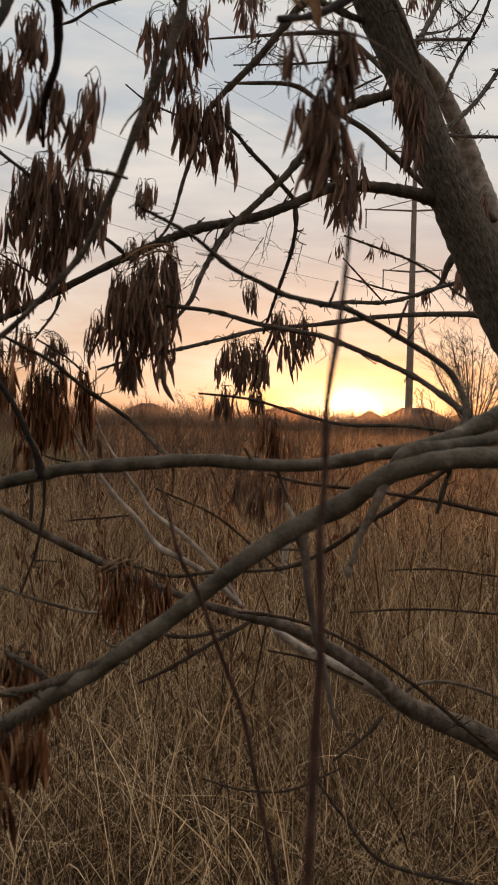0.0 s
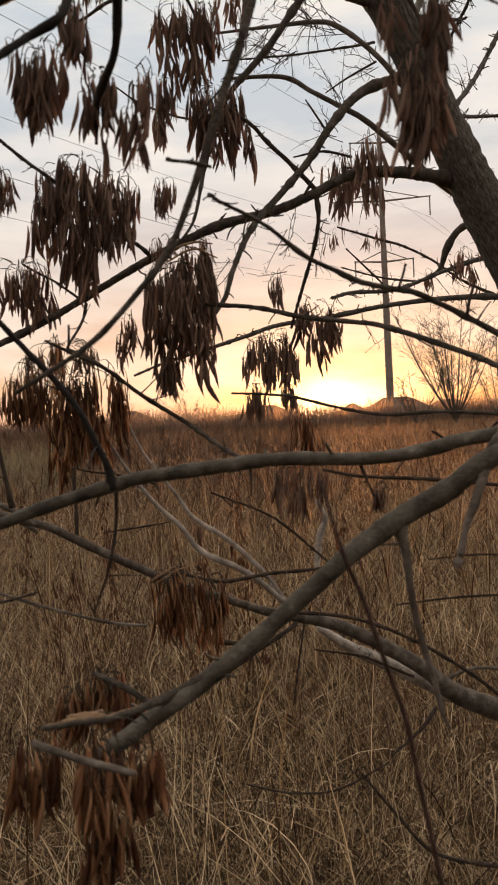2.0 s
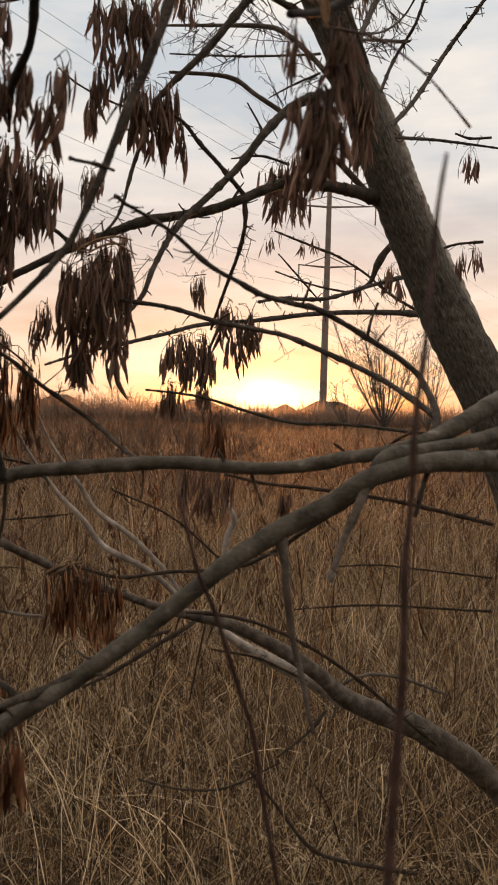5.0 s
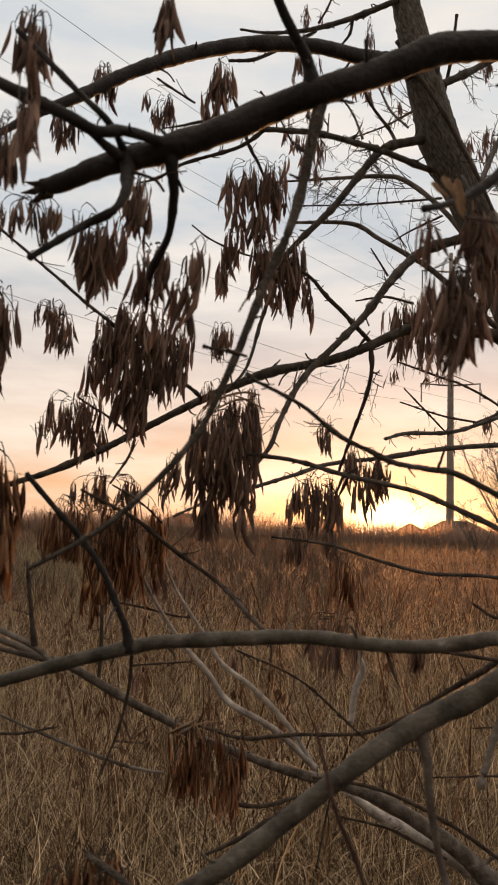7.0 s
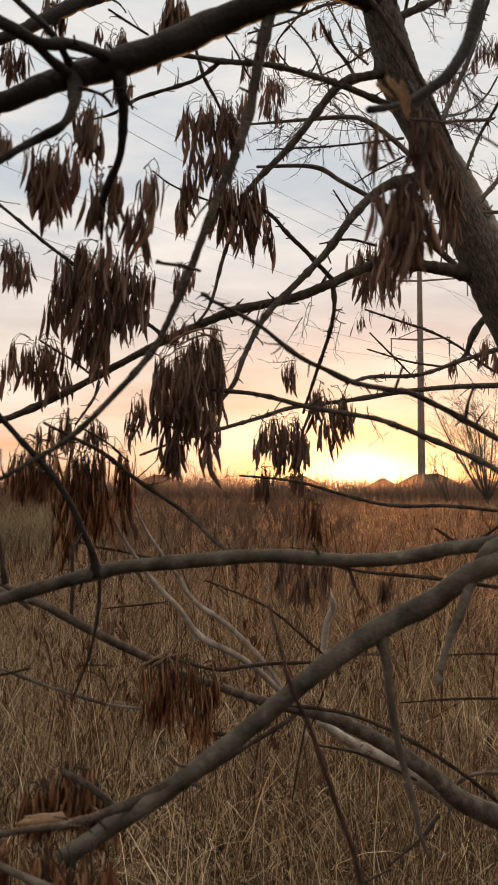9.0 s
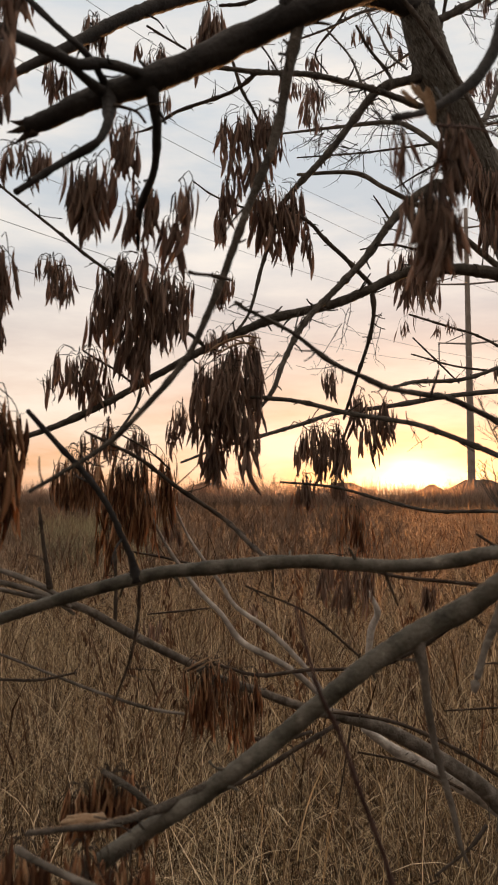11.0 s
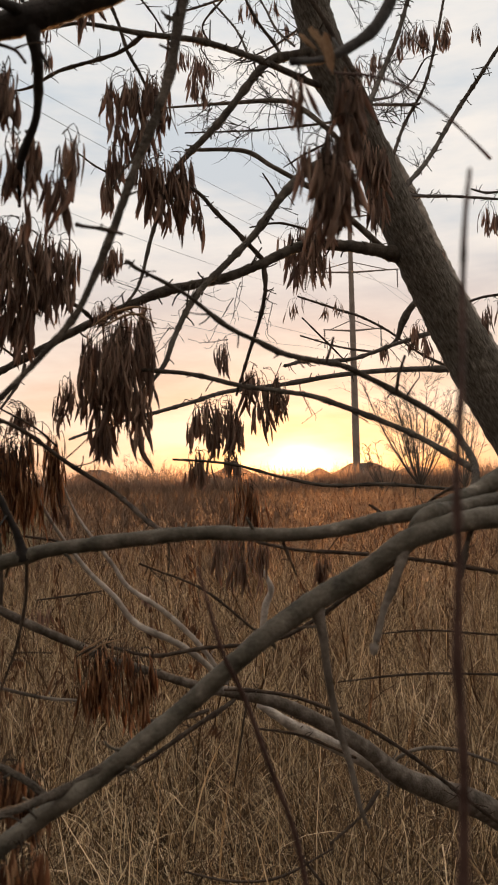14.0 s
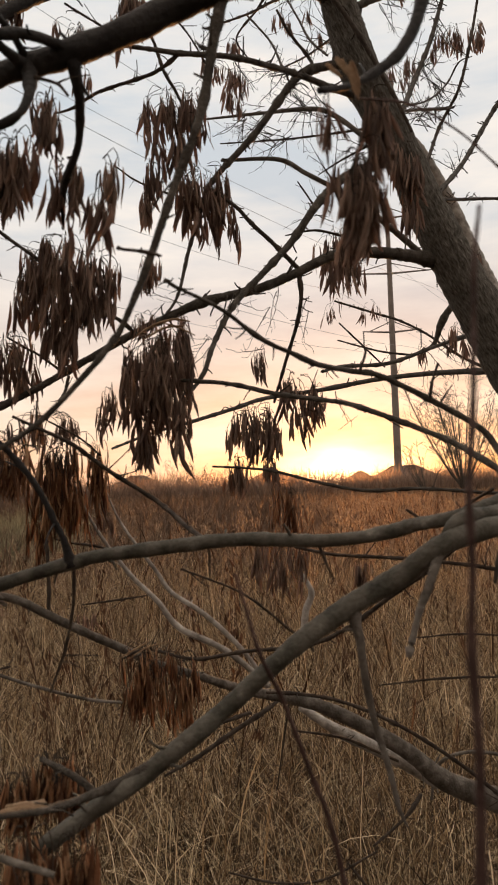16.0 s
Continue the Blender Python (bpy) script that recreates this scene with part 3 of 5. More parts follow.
twig((-0.159, 0.652, 1.779, 0.0015), (-0.148, 0.654, 1.776, 0.0013), (-0.142, 0.655, 1.773, 0.0013), (-0.137, 0.656, 1.766, 0.0011))
twig((-0.101, 0.639, 1.653, 0.0018), (-0.097, 0.64, 1.652, 0.0013), (-0.089, 0.641, 1.651, 0.0013), (-0.079, 0.642, 1.649, 0.0014), (-0.073, 0.643, 1.647, 0.0011))
twig((0.004, 1.322, 1.823, 0.0051), (0.006, 1.324, 1.784, 0.0038), (-0.003, 1.336, 1.743, 0.0034), (-0.024, 1.348, 1.684, 0.003), (-0.043, 1.36, 1.628, 0.0022))
twig((0.006, 1.322, 1.825, 0.0043), (-0.03, 1.305, 1.861, 0.0042), (-0.063, 1.289, 1.891, 0.0038), (-0.085, 1.285, 1.916, 0.0034), (-0.123, 1.279, 1.944, 0.0025))
twig((-0.144, 1.166, 2.091, 0.0035), (-0.174, 1.165, 2.069, 0.0031), (-0.204, 1.162, 2.057, 0.0031), (-0.257, 1.158, 2.041, 0.0027), (-0.291, 1.156, 2.021, 0.0023), (-0.318, 1.153, 2.013, 0.0015))
twig((-0.2, 1.205, 2.164, 0.0024), (-0.187, 1.209, 2.132, 0.0028), (-0.175, 1.213, 2.092, 0.0028), (-0.158, 1.217, 2.061, 0.0024), (-0.133, 1.224, 1.997, 0.002))
twig((-0.297, 1.145, 2.162, 0.0019), (-0.27, 1.149, 2.144, 0.0019), (-0.243, 1.153, 2.127, 0.0019))
twig((-0.16, 1.209, 2.173, 0.0016), (-0.136, 1.214, 2.141, 0.0016), (-0.111, 1.22, 2.094, 0.0016))
twig((0.061, 0.83, 1.591, 0.0019), (0.065, 0.83, 1.601, 0.0014), (0.069, 0.829, 1.614, 0.0012))
twig((0.125, 0.862, 1.569, 0.002), (0.128, 0.861, 1.585, 0.0015), (0.134, 0.861, 1.602, 0.0012))
twig((0.099, 2.851, 2.143, 0.0039), (0.236, 2.809, 2.082, 0.0048), (0.307, 2.759, 2.044, 0.0047), (0.392, 2.712, 1.983, 0.0046), (0.474, 2.665, 1.905, 0.0045), (0.568, 2.619, 1.842, 0.007))
twig((0.102, 2.762, 1.987, 0.0028), (0.227, 2.678, 1.93, 0.0037), (0.323, 2.59, 1.896, 0.0044))
twig((-0.444, 1.977, 2.295, 0.0021), (-0.395, 1.985, 2.259, 0.0028), (-0.319, 1.995, 2.226, 0.0028), (-0.264, 2.002, 2.213, 0.0035))
twig((-0.405, 1.195, 1.718, 0.0016), (-0.381, 1.199, 1.703, 0.002), (-0.362, 1.202, 1.692, 0.002), (-0.33, 1.207, 1.667, 0.0024))
twig((-0.322, 1.208, 1.661, 0.0028), (-0.323, 1.19, 1.635, 0.0023), (-0.328, 1.132, 1.593, 0.0018))
twig((-0.262, 0.858, 1.57, 0.0016), (-0.242, 0.871, 1.559, 0.0019), (-0.213, 0.885, 1.543, 0.0024), (-0.186, 0.91, 1.518, 0.0025), (-0.139, 0.927, 1.484, 0.0028), (-0.102, 0.872, 1.462, 0.0026), (-0.073, 0.811, 1.451, 0.0028))
twig((-0.134, 1.014, 1.408, 0.0012), (-0.071, 1.073, 1.371, 0.0016), (-0.02, 1.133, 1.317, 0.0017), (0.007, 1.158, 1.288, 0.0014))
twig((-0.245, 0.871, 1.558, 0.0016), (-0.243, 0.87, 1.571, 0.0013), (-0.242, 0.869, 1.585, 0.0011))
twig((-0.325, 1.132, 1.591, 0.0015), (-0.288, 1.137, 1.57, 0.0015), (-0.259, 1.142, 1.544, 0.0015))
twig((-0.188, 0.805, 1.432, 0.0021), (-0.193, 0.817, 1.4, 0.0017), (-0.205, 0.828, 1.359, 0.0015), (-0.223, 0.839, 1.319, 0.001))
twig((-0.072, 0.806, 1.448, 0.0019), (-0.071, 0.806, 1.439, 0.0012), (-0.072, 0.808, 1.422, 0.0007))
twig((0.021, 0.806, 1.446, 0.0018), (0.025, 0.807, 1.435, 0.0014), (0.032, 0.809, 1.417, 0.0009))
twig((-0.065, 1.288, 1.201, 0.0024), (-0.025, 1.292, 1.198, 0.0032), (0.039, 1.3, 1.185, 0.0032), (0.119, 1.311, 1.149, 0.0032), (0.203, 1.344, 1.088, 0.0033), (0.278, 1.387, 1.019, 0.0038), (0.358, 1.451, 0.943, 0.0039))
twig((-0.031, 1.45, 1.097, 0.0018), (0.042, 1.458, 1.083, 0.0027), (0.088, 1.465, 1.063, 0.0027), (0.135, 1.481, 1.037, 0.0028))
twig((-0.235, 1.134, 1.284, 0.0014), (-0.204, 1.138, 1.295, 0.0018), (-0.151, 1.19, 1.271, 0.0029), (-0.086, 1.199, 1.278, 0.0029), (0.001, 1.212, 1.283, 0.0029), (0.058, 1.219, 1.306, 0.0037), (0.113, 1.202, 1.348, 0.0039), (0.167, 1.185, 1.388, 0.0042), (0.232, 1.179, 1.441, 0.0045))
gray((-0.597, 1.276, 1.278, 0.0019), (-0.496, 1.29, 1.24, 0.0021), (-0.437, 1.298, 1.218, 0.0025), (-0.378, 1.305, 1.199, 0.0025), (-0.328, 1.311, 1.186, 0.0025), (-0.285, 1.316, 1.181, 0.0021))
twig((-0.008, 1.065, 1.425, 0.002), (0.038, 1.069, 1.415, 0.0023), (0.104, 1.076, 1.409, 0.0026), (0.169, 1.082, 1.401, 0.0026), (0.208, 1.086, 1.395, 0.003), (0.262, 1.091, 1.384, 0.003), (0.341, 1.15, 1.363, 0.0035))
twig((0.173, 1.496, 1.235, 0.0014), (0.258, 1.504, 1.239, 0.0019), (0.355, 1.513, 1.23, 0.0019), (0.466, 1.523, 1.218, 0.0024))
twig((0.103, 1.393, 1.183, 0.0013), (0.19, 1.4, 1.19, 0.0022), (0.26, 1.406, 1.191, 0.0022), (0.331, 1.413, 1.187, 0.0022), (0.434, 1.422, 1.182, 0.0026))
twig((0.085, 1.409, 0.932, 0.0022), (0.138, 1.431, 0.967, 0.0031), (0.168, 1.462, 0.991, 0.0041))
twig((0.236, 1.754, 2.097, 0.0047), (0.296, 1.951, 2.23, 0.0046), (0.367, 2.146, 2.414, 0.0051), (0.422, 2.145, 2.515, 0.0044), (0.467, 2.19, 2.667, 0.0045), (0.497, 2.235, 2.787, 0.0038), (0.52, 2.231, 2.909, 0.0023))
twig((0.117, 1.462, 2.29, 0.0039), (0.127, 1.48, 2.331, 0.0039), (0.136, 1.477, 2.38, 0.0035), (0.145, 1.473, 2.459, 0.003))
twig((0.271, 1.658, 2.045, 0.0044), (0.36, 1.86, 2.115, 0.0043), (0.441, 1.964, 2.151, 0.0039), (0.565, 2.07, 2.18, 0.0035), (0.676, 2.077, 2.17, 0.0014))
twig((0.178, 1.546, 2.171, 0.0036), (0.252, 1.746, 2.269, 0.0035), (0.358, 1.948, 2.366, 0.0046), (0.37, 1.948, 2.37, 0.002))
twig((0.22, 1.743, 2.275, 0.0023), (0.311, 1.944, 2.388, 0.0026), (0.39, 2.142, 2.526, 0.0029), (0.424, 2.141, 2.58, 0.0022), (0.458, 2.143, 2.594, 0.0015))
twig((-0.199, 2.097, 2.39, 0.0022), (-0.025, 2.049, 2.367, 0.0028), (0.125, 1.999, 2.352, 0.0034), (0.161, 1.937, 2.327, 0.0039))
twig((0.047, 1.933, 2.222, 0.0013), (0.097, 1.936, 2.252, 0.0026), (0.164, 1.941, 2.286, 0.0033))
twig((0, 1.831, 2.169, 0.0019), (0.019, 1.835, 2.139, 0.0025), (0.038, 1.839, 2.108, 0.0031))
twig((-0.031, 1.836, 2.051, 0.0019), (0.033, 1.867, 2.069, 0.0031), (0.097, 1.899, 2.063, 0.0032))
twig((-0.051, 2.099, 2.573, 0.0022), (0.027, 1.911, 2.497, 0.0026), (0.084, 1.721, 2.424, 0.0035))
twig((-0.119, 2.082, 2.72, 0.0029), (-0.054, 1.949, 2.563, 0.0027), (-0.022, 1.811, 2.416, 0.0031))
twig((-0.22, 2.074, 2.689, 0.0029), (-0.107, 1.922, 2.619, 0.0033), (-0.023, 1.768, 2.55, 0.0037), (0.046, 1.614, 2.458, 0.0044))
twig((-0.117, 2.09, 2.604, 0.0022), (-0.147, 2.083, 2.661, 0.0029), (-0.09, 2.084, 2.735, 0.0037), (-0.054, 2.083, 2.794, 0.0037))
twig((0.073, 1.722, 2.388, 0.0029), (0.039, 1.845, 2.498, 0.0032), (0.013, 1.968, 2.629, 0.0027), (-0.018, 2.089, 2.766, 0.0029))
twig((-0.047, 1.392, 1.169, 0.0026), (-0.069, 1.34, 1.162, 0.0042), (-0.115, 1.307, 1.141, 0.0041), (-0.168, 1.283, 1.111, 0.0036), (-0.215, 1.28, 1.086, 0.0024))
twig((-0.175, 1.227, 1.178, 0.0031), (-0.13, 1.232, 1.175, 0.0035), (-0.089, 1.287, 1.173, 0.0032))
twig((0.05, 1.745, 0.749, 0.0023), (0.116, 1.749, 0.664, 0.0041), (0.193, 1.753, 0.578, 0.0047), (0.322, 1.763, 0.543, 0.0053), (0.412, 1.77, 0.527, 0.0053))
twig((-0.184, 1.725, 0.737, 0.0023), (-0.092, 1.733, 0.715, 0.0029), (0.002, 1.74, 0.719, 0.0029), (0.109, 1.751, 0.769, 0.0023))
twig((0.124, 1.087, 1.464, 0.0016), (0.15, 1.091, 1.449, 0.0023), (0.173, 1.073, 1.454, 0.0019), (0.192, 1.043, 1.472, 0.0019), (0.205, 0.993, 1.486, 0.0023))
twig((-0.403, 1.331, 1.433, 0.0013), (-0.374, 1.334, 1.422, 0.0018), (-0.333, 1.338, 1.415, 0.0022), (-0.287, 1.343, 1.405, 0.0018), (-0.255, 1.346, 1.403, 0.0009))
twig((-0.385, 1.442, 1.309, 0.0009), (-0.355, 1.444, 1.312, 0.0019), (-0.309, 1.448, 1.317, 0.0019), (-0.261, 1.452, 1.323, 0.0009))
twig((-0.049, 1.688, 1.095, 0.0022), (-0.065, 1.692, 1.008, 0.0022), (-0.082, 1.698, 0.91, 0.0016))
twig((0.089, 2.155, 1.917, 0.0022), (0.146, 2.162, 1.858, 0.0029), (0.203, 2.168, 1.798, 0.0022))
twig((-0.093, 1.346, 2.357, 0.0028), (-0.145, 1.322, 2.315, 0.0032), (-0.185, 1.29, 2.277, 0.0036), (-0.221, 1.265, 2.261, 0.0022))
twig((-0.089, 1.345, 2.371, 0.0023), (-0.076, 1.353, 2.401, 0.0023), (-0.064, 1.37, 2.448, 0.0019))
twig((-0.035, 1.38, 2.402, 0.0033), (-0.039, 1.383, 2.374, 0.0028), (-0.057, 1.383, 2.35, 0.0019))
twig((-0.021, 1.491, 2.348, 0.0026), (0, 1.499, 2.308, 0.0031), (0.031, 1.508, 2.268, 0.0036), (0.045, 1.466, 2.213, 0.0035))
twig((0.039, 1.377, 2.351, 0.0042), (0.059, 1.376, 2.311, 0.0042), (0.085, 1.378, 2.271, 0.0046), (0.114, 1.382, 2.225, 0.0046), (0.149, 1.388, 2.158, 0.0041), (0.173, 1.393, 2.112, 0.0037), (0.194, 1.398, 2.064, 0.0028))
twig((0.509, 2.06, 2.203, 0.0028), (0.546, 2.062, 2.193, 0.0035), (0.599, 2.064, 2.197, 0.0035))
twig((0.554, 2.374, 1.987, 0.0032), (0.603, 2.375, 2.006, 0.004), (0.683, 2.378, 2.017, 0.0048))
branch((-0.028, 0.676, 1.852, 0.0078), (-0.03, 0.673, 1.842, 0.0056), (-0.035, 0.668, 1.815, 0.0046), (-0.04, 0.664, 1.785, 0.004), (-0.045, 0.661, 1.756, 0.0038), (-0.052, 0.652, 1.727, 0.0035), (-0.067, 0.648, 1.687, 0.0031), (-0.08, 0.645, 1.649, 0.0029), (-0.095, 0.641, 1.611, 0.0025), (-0.104, 0.636, 1.592, 0.0025), (-0.123, 0.626, 1.566, 0.0021), (-0.149, 0.62, 1.539, 0.0021), (-0.175, 0.608, 1.52, 0.0017), (-0.195, 0.607, 1.509, 0.0015))
branch((-0.566, 1.161, 1.561, 0.0041), (-0.472, 1.167, 1.594, 0.0046), (-0.426, 1.17, 1.61, 0.005), (-0.373, 1.194, 1.639, 0.0055), (-0.322, 1.207, 1.669, 0.0055), (-0.249, 1.232, 1.714, 0.0064), (-0.189, 1.256, 1.748, 0.007), (-0.134, 1.27, 1.772, 0.0074), (-0.053, 1.297, 1.795, 0.008), (0.004, 1.322, 1.823, 0.0085), (0.065, 1.356, 1.857, 0.0096), (0.138, 1.403, 1.869, 0.0109), (0.208, 1.455, 1.872, 0.0131), (0.237, 1.474, 1.869, 0.0171), (0.265, 1.487, 1.861, 0.0239))
branch((0.192, 1.466, 2.052, 0.0191), (0.148, 1.443, 2.034, 0.0104), (0.083, 1.398, 1.996, 0.0087), (0.037, 1.347, 1.936, 0.0074), (-0.005, 1.317, 1.869, 0.0064), (-0.044, 1.277, 1.815, 0.0058), (-0.088, 1.226, 1.753, 0.0051), (-0.112, 1.178, 1.689, 0.0041), (-0.122, 1.149, 1.647, 0.0037), (-0.145, 1.119, 1.607, 0.0018))
branch((0.127, 1.448, 2.211, 0.0163), (0.093, 1.425, 2.203, 0.0113), (0.062, 1.403, 2.188, 0.0083), (0.017, 1.379, 2.163, 0.0078), (-0.022, 1.349, 2.102, 0.0067), (-0.06, 1.329, 2.043, 0.0061), (-0.11, 1.308, 1.982, 0.0052), (-0.132, 1.289, 1.939, 0.0042), (-0.156, 1.263, 1.845, 0.0033), (-0.174, 1.236, 1.764, 0.0024), (-0.221, 1.215, 1.711, 0.0016))
branch((0.15, 1.455, 2.143, 0.0124), (0.119, 1.441, 2.151, 0.0071), (0.091, 1.419, 2.148, 0.0061), (0.017, 1.35, 2.147, 0.0058), (-0.025, 1.277, 2.124, 0.005), (-0.079, 1.222, 2.112, 0.0048), (-0.144, 1.166, 2.091, 0.0042), (-0.183, 1.132, 2.081, 0.0034), (-0.216, 1.109, 2.074, 0.0026), (-0.248, 1.106, 2.068, 0.0018), (-0.274, 1.104, 2.064, 0.0007))
branch((-0.084, 0.708, 1.649, 0.0024), (-0.081, 0.708, 1.648, 0.0018), (-0.077, 0.711, 1.645, 0.0014), (-0.058, 0.723, 1.637, 0.0017), (-0.042, 0.736, 1.629, 0.0017), (-0.017, 0.755, 1.611, 0.0022), (0.004, 0.768, 1.602, 0.0022), (0.026, 0.786, 1.594, 0.0025), (0.055, 0.824, 1.593, 0.0029), (0.087, 0.853, 1.589, 0.003), (0.164, 0.87, 1.547, 0.0033), (0.183, 0.863, 1.522, 0.0038), (0.185, 0.835, 1.501, 0.0041), (0.173, 0.795, 1.478, 0.005))
branch((-0.139, 1.078, 1.629, 0.0024), (-0.115, 1.081, 1.627, 0.0031), (-0.077, 1.075, 1.621, 0.003), (-0.022, 1.062, 1.605, 0.0033), (0.03, 1.028, 1.592, 0.0031), (0.065, 0.992, 1.58, 0.0033), (0.14, 0.929, 1.541, 0.0033), (0.169, 0.873, 1.516, 0.0033), (0.184, 0.835, 1.499, 0.0039))
branch((-0.136, 1.309, 1.53, 0.0017), (-0.094, 1.312, 1.527, 0.0021), (-0.044, 1.315, 1.52, 0.0025), (0.022, 1.32, 1.501, 0.0025), (0.088, 1.304, 1.487, 0.0029), (0.167, 1.279, 1.487, 0.0028), (0.237, 1.233, 1.48, 0.0027), (0.299, 1.187, 1.473, 0.0033))
branch((-0.244, 1.143, 1.553, 0.0018), (-0.222, 1.278, 1.581, 0.0025), (-0.182, 1.415, 1.609, 0.0037), (-0.127, 1.552, 1.642, 0.0041), (-0.075, 1.69, 1.675, 0.005), (0.038, 1.834, 1.705, 0.0055), (0.17, 1.98, 1.742, 0.0066), (0.321, 2.127, 1.771, 0.0078), (0.465, 2.276, 1.791, 0.0098), (0.603, 2.424, 1.8, 0.0129))
branch((0.038, 1.864, 1.749, 0.0037), (0.092, 2.009, 1.781, 0.0054), (0.213, 2.161, 1.807, 0.0058), (0.349, 2.312, 1.869, 0.0062), (0.453, 2.46, 1.919, 0.0074), (0.54, 2.608, 1.96, 0.0105))
branch((0.323, 2.59, 1.892, 0.0061), (0.392, 2.595, 1.925, 0.0079), (0.418, 2.593, 1.987, 0.0114), (0.452, 2.593, 2.04, 0.0123), (0.498, 2.596, 2.068, 0.014))
branch((-0.449, 0.99, 1.897, 0.0018), (-0.388, 1.027, 1.847, 0.002), (-0.365, 1.041, 1.828, 0.0024), (-0.345, 1.064, 1.811, 0.0024), (-0.317, 1.089, 1.79, 0.0025), (-0.276, 1.126, 1.752, 0.0029), (-0.237, 1.182, 1.728, 0.0031), (-0.229, 1.224, 1.719, 0.0032))
gray((0.11, 0.736, 1.452, 0.007), (0.108, 0.731, 1.444, 0.0047), (0.104, 0.727, 1.434, 0.0036), (0.097, 0.722, 1.417, 0.0032), (0.09, 0.717, 1.404, 0.0028), (0.085, 0.713, 1.388, 0.0024), (0.082, 0.711, 1.380, 0.0034), (0.081, 0.710, 1.374, 0.0022))
branch((0.163, 0.755, 1.461, 0.003), (0.158, 0.756, 1.446, 0.0025), (0.154, 0.751, 1.434, 0.0023), (0.15, 0.747, 1.419, 0.0017))
branch((-0.103, 0.712, 1.3, 0.0047), (-0.128, 0.7, 1.29, 0.0039), (-0.148, 0.678, 1.288, 0.0034), (-0.162, 0.646, 1.294, 0.0028), (-0.172, 0.624, 1.301, 0.0025), (-0.184, 0.592, 1.31, 0.0022))
gray((-0.187, 0.585, 1.304, 0.0023), (-0.174, 0.576, 1.304, 0.0022), (-0.149, 0.568, 1.3, 0.002), (-0.122, 0.56, 1.297, 0.0017))
gray((0.043, 0.74, 1.407, 0.0082), (0.046, 0.741, 1.393, 0.0045), (0.049, 0.743, 1.38, 0.0033), (0.052, 0.75, 1.351, 0.0029), (0.058, 0.758, 1.316, 0.0025), (0.068, 0.762, 1.279, 0.0024), (0.074, 0.763, 1.250, 0.0018), (0.080, 0.763, 1.236, 0.0008))
branch((0.199, 1.744, 2.232, 0.0058), (0.232, 1.843, 2.309, 0.0068), (0.294, 2.038, 2.487, 0.0069), (0.353, 2.134, 2.64, 0.0066), (0.399, 2.229, 2.789, 0.0061), (0.433, 2.226, 2.895, 0.0046), (0.459, 2.221, 3.017, 0.0023))
branch((0.26, 1.658, 2.037, 0.0066), (0.302, 1.757, 2.106, 0.0058), (0.388, 1.956, 2.242, 0.0059), (0.5, 2.153, 2.44, 0.0066), (0.576, 2.152, 2.55, 0.0058), (0.68, 2.15, 2.705, 0.0044), (0.741, 2.149, 2.806, 0.0022))
branch((0.102, 1.458, 2.313, 0.0078), (0.162, 1.492, 2.358, 0.0074), (0.227, 1.535, 2.415, 0.0066), (0.308, 1.54, 2.457, 0.0051))
branch((-0.144, 0.731, 1.263, 0.0029), (-0.152, 0.74, 1.268, 0.0031), (-0.167, 0.747, 1.276, 0.0032), (-0.183, 0.755, 1.281, 0.003), (-0.204, 0.763, 1.287, 0.002))
branch((0.04, 1.407, 2.447, 0.0058), (-0.018, 1.382, 2.407, 0.0057), (-0.081, 1.356, 2.371, 0.0047), (-0.126, 1.322, 2.342, 0.0037), (-0.168, 1.287, 2.319, 0.0027), (-0.204, 1.262, 2.31, 0.0018))
limb((-0.345, 0.781, 1.389, 0.005), (-0.287, 0.786, 1.408, 0.0056), (-0.25, 0.789, 1.42, 0.0058), (-0.219, 0.797, 1.429, 0.0061), (-0.191, 0.804, 1.436, 0.0069), (-0.169, 0.806, 1.441, 0.0062), (-0.141, 0.809, 1.444, 0.0062), (-0.072, 0.806, 1.451, 0.0068), (-0.055, 0.807, 1.452, 0.0061), (-0.032, 0.81, 1.452, 0.0061), (0.011, 0.804, 1.45, 0.006), (0.047, 0.798, 1.451, 0.0059), (0.082, 0.791, 1.457, 0.0067), (0.096, 0.787, 1.461, 0.006), (0.122, 0.771, 1.466, 0.0061), (0.144, 0.773, 1.472, 0.0061), (0.172, 0.785, 1.481, 0.0071), (0.197, 0.796, 1.493, 0.0081), (0.241, 0.829, 1.515, 0.0095), (0.314, 0.904, 1.533, 0.0116))
limb((0.11, 0.742, 1.443, 0.0021), (0.113, 0.739, 1.452, 0.0041), (0.119, 0.737, 1.462, 0.0056), (0.13, 0.742, 1.468, 0.006), (0.153, 0.754, 1.471, 0.0055), (0.193, 0.777, 1.477, 0.0061), (0.235, 0.81, 1.485, 0.0074), (0.286, 0.854, 1.492, 0.0093))
limb((-0.177, 0.688, 1.251, 0.0057), (-0.168, 0.688, 1.258, 0.0065), (-0.151, 0.699, 1.268, 0.007), (-0.124, 0.701, 1.285, 0.007), (-0.106, 0.712, 1.295, 0.0075), (-0.076, 0.714, 1.317, 0.0071), (-0.05, 0.725, 1.336, 0.0072), (-0.011, 0.727, 1.369, 0.0076), (0.013, 0.733, 1.387, 0.0081), (0.045, 0.74, 1.407, 0.009), (0.077, 0.742, 1.424, 0.0086), (0.109, 0.731, 1.448, 0.0086), (0.134, 0.738, 1.457, 0.0087), (0.16, 0.745, 1.462, 0.0087), (0.188, 0.757, 1.463, 0.0093), (0.241, 0.802, 1.463, 0.0104), (0.322, 0.89, 1.466, 0.0128))
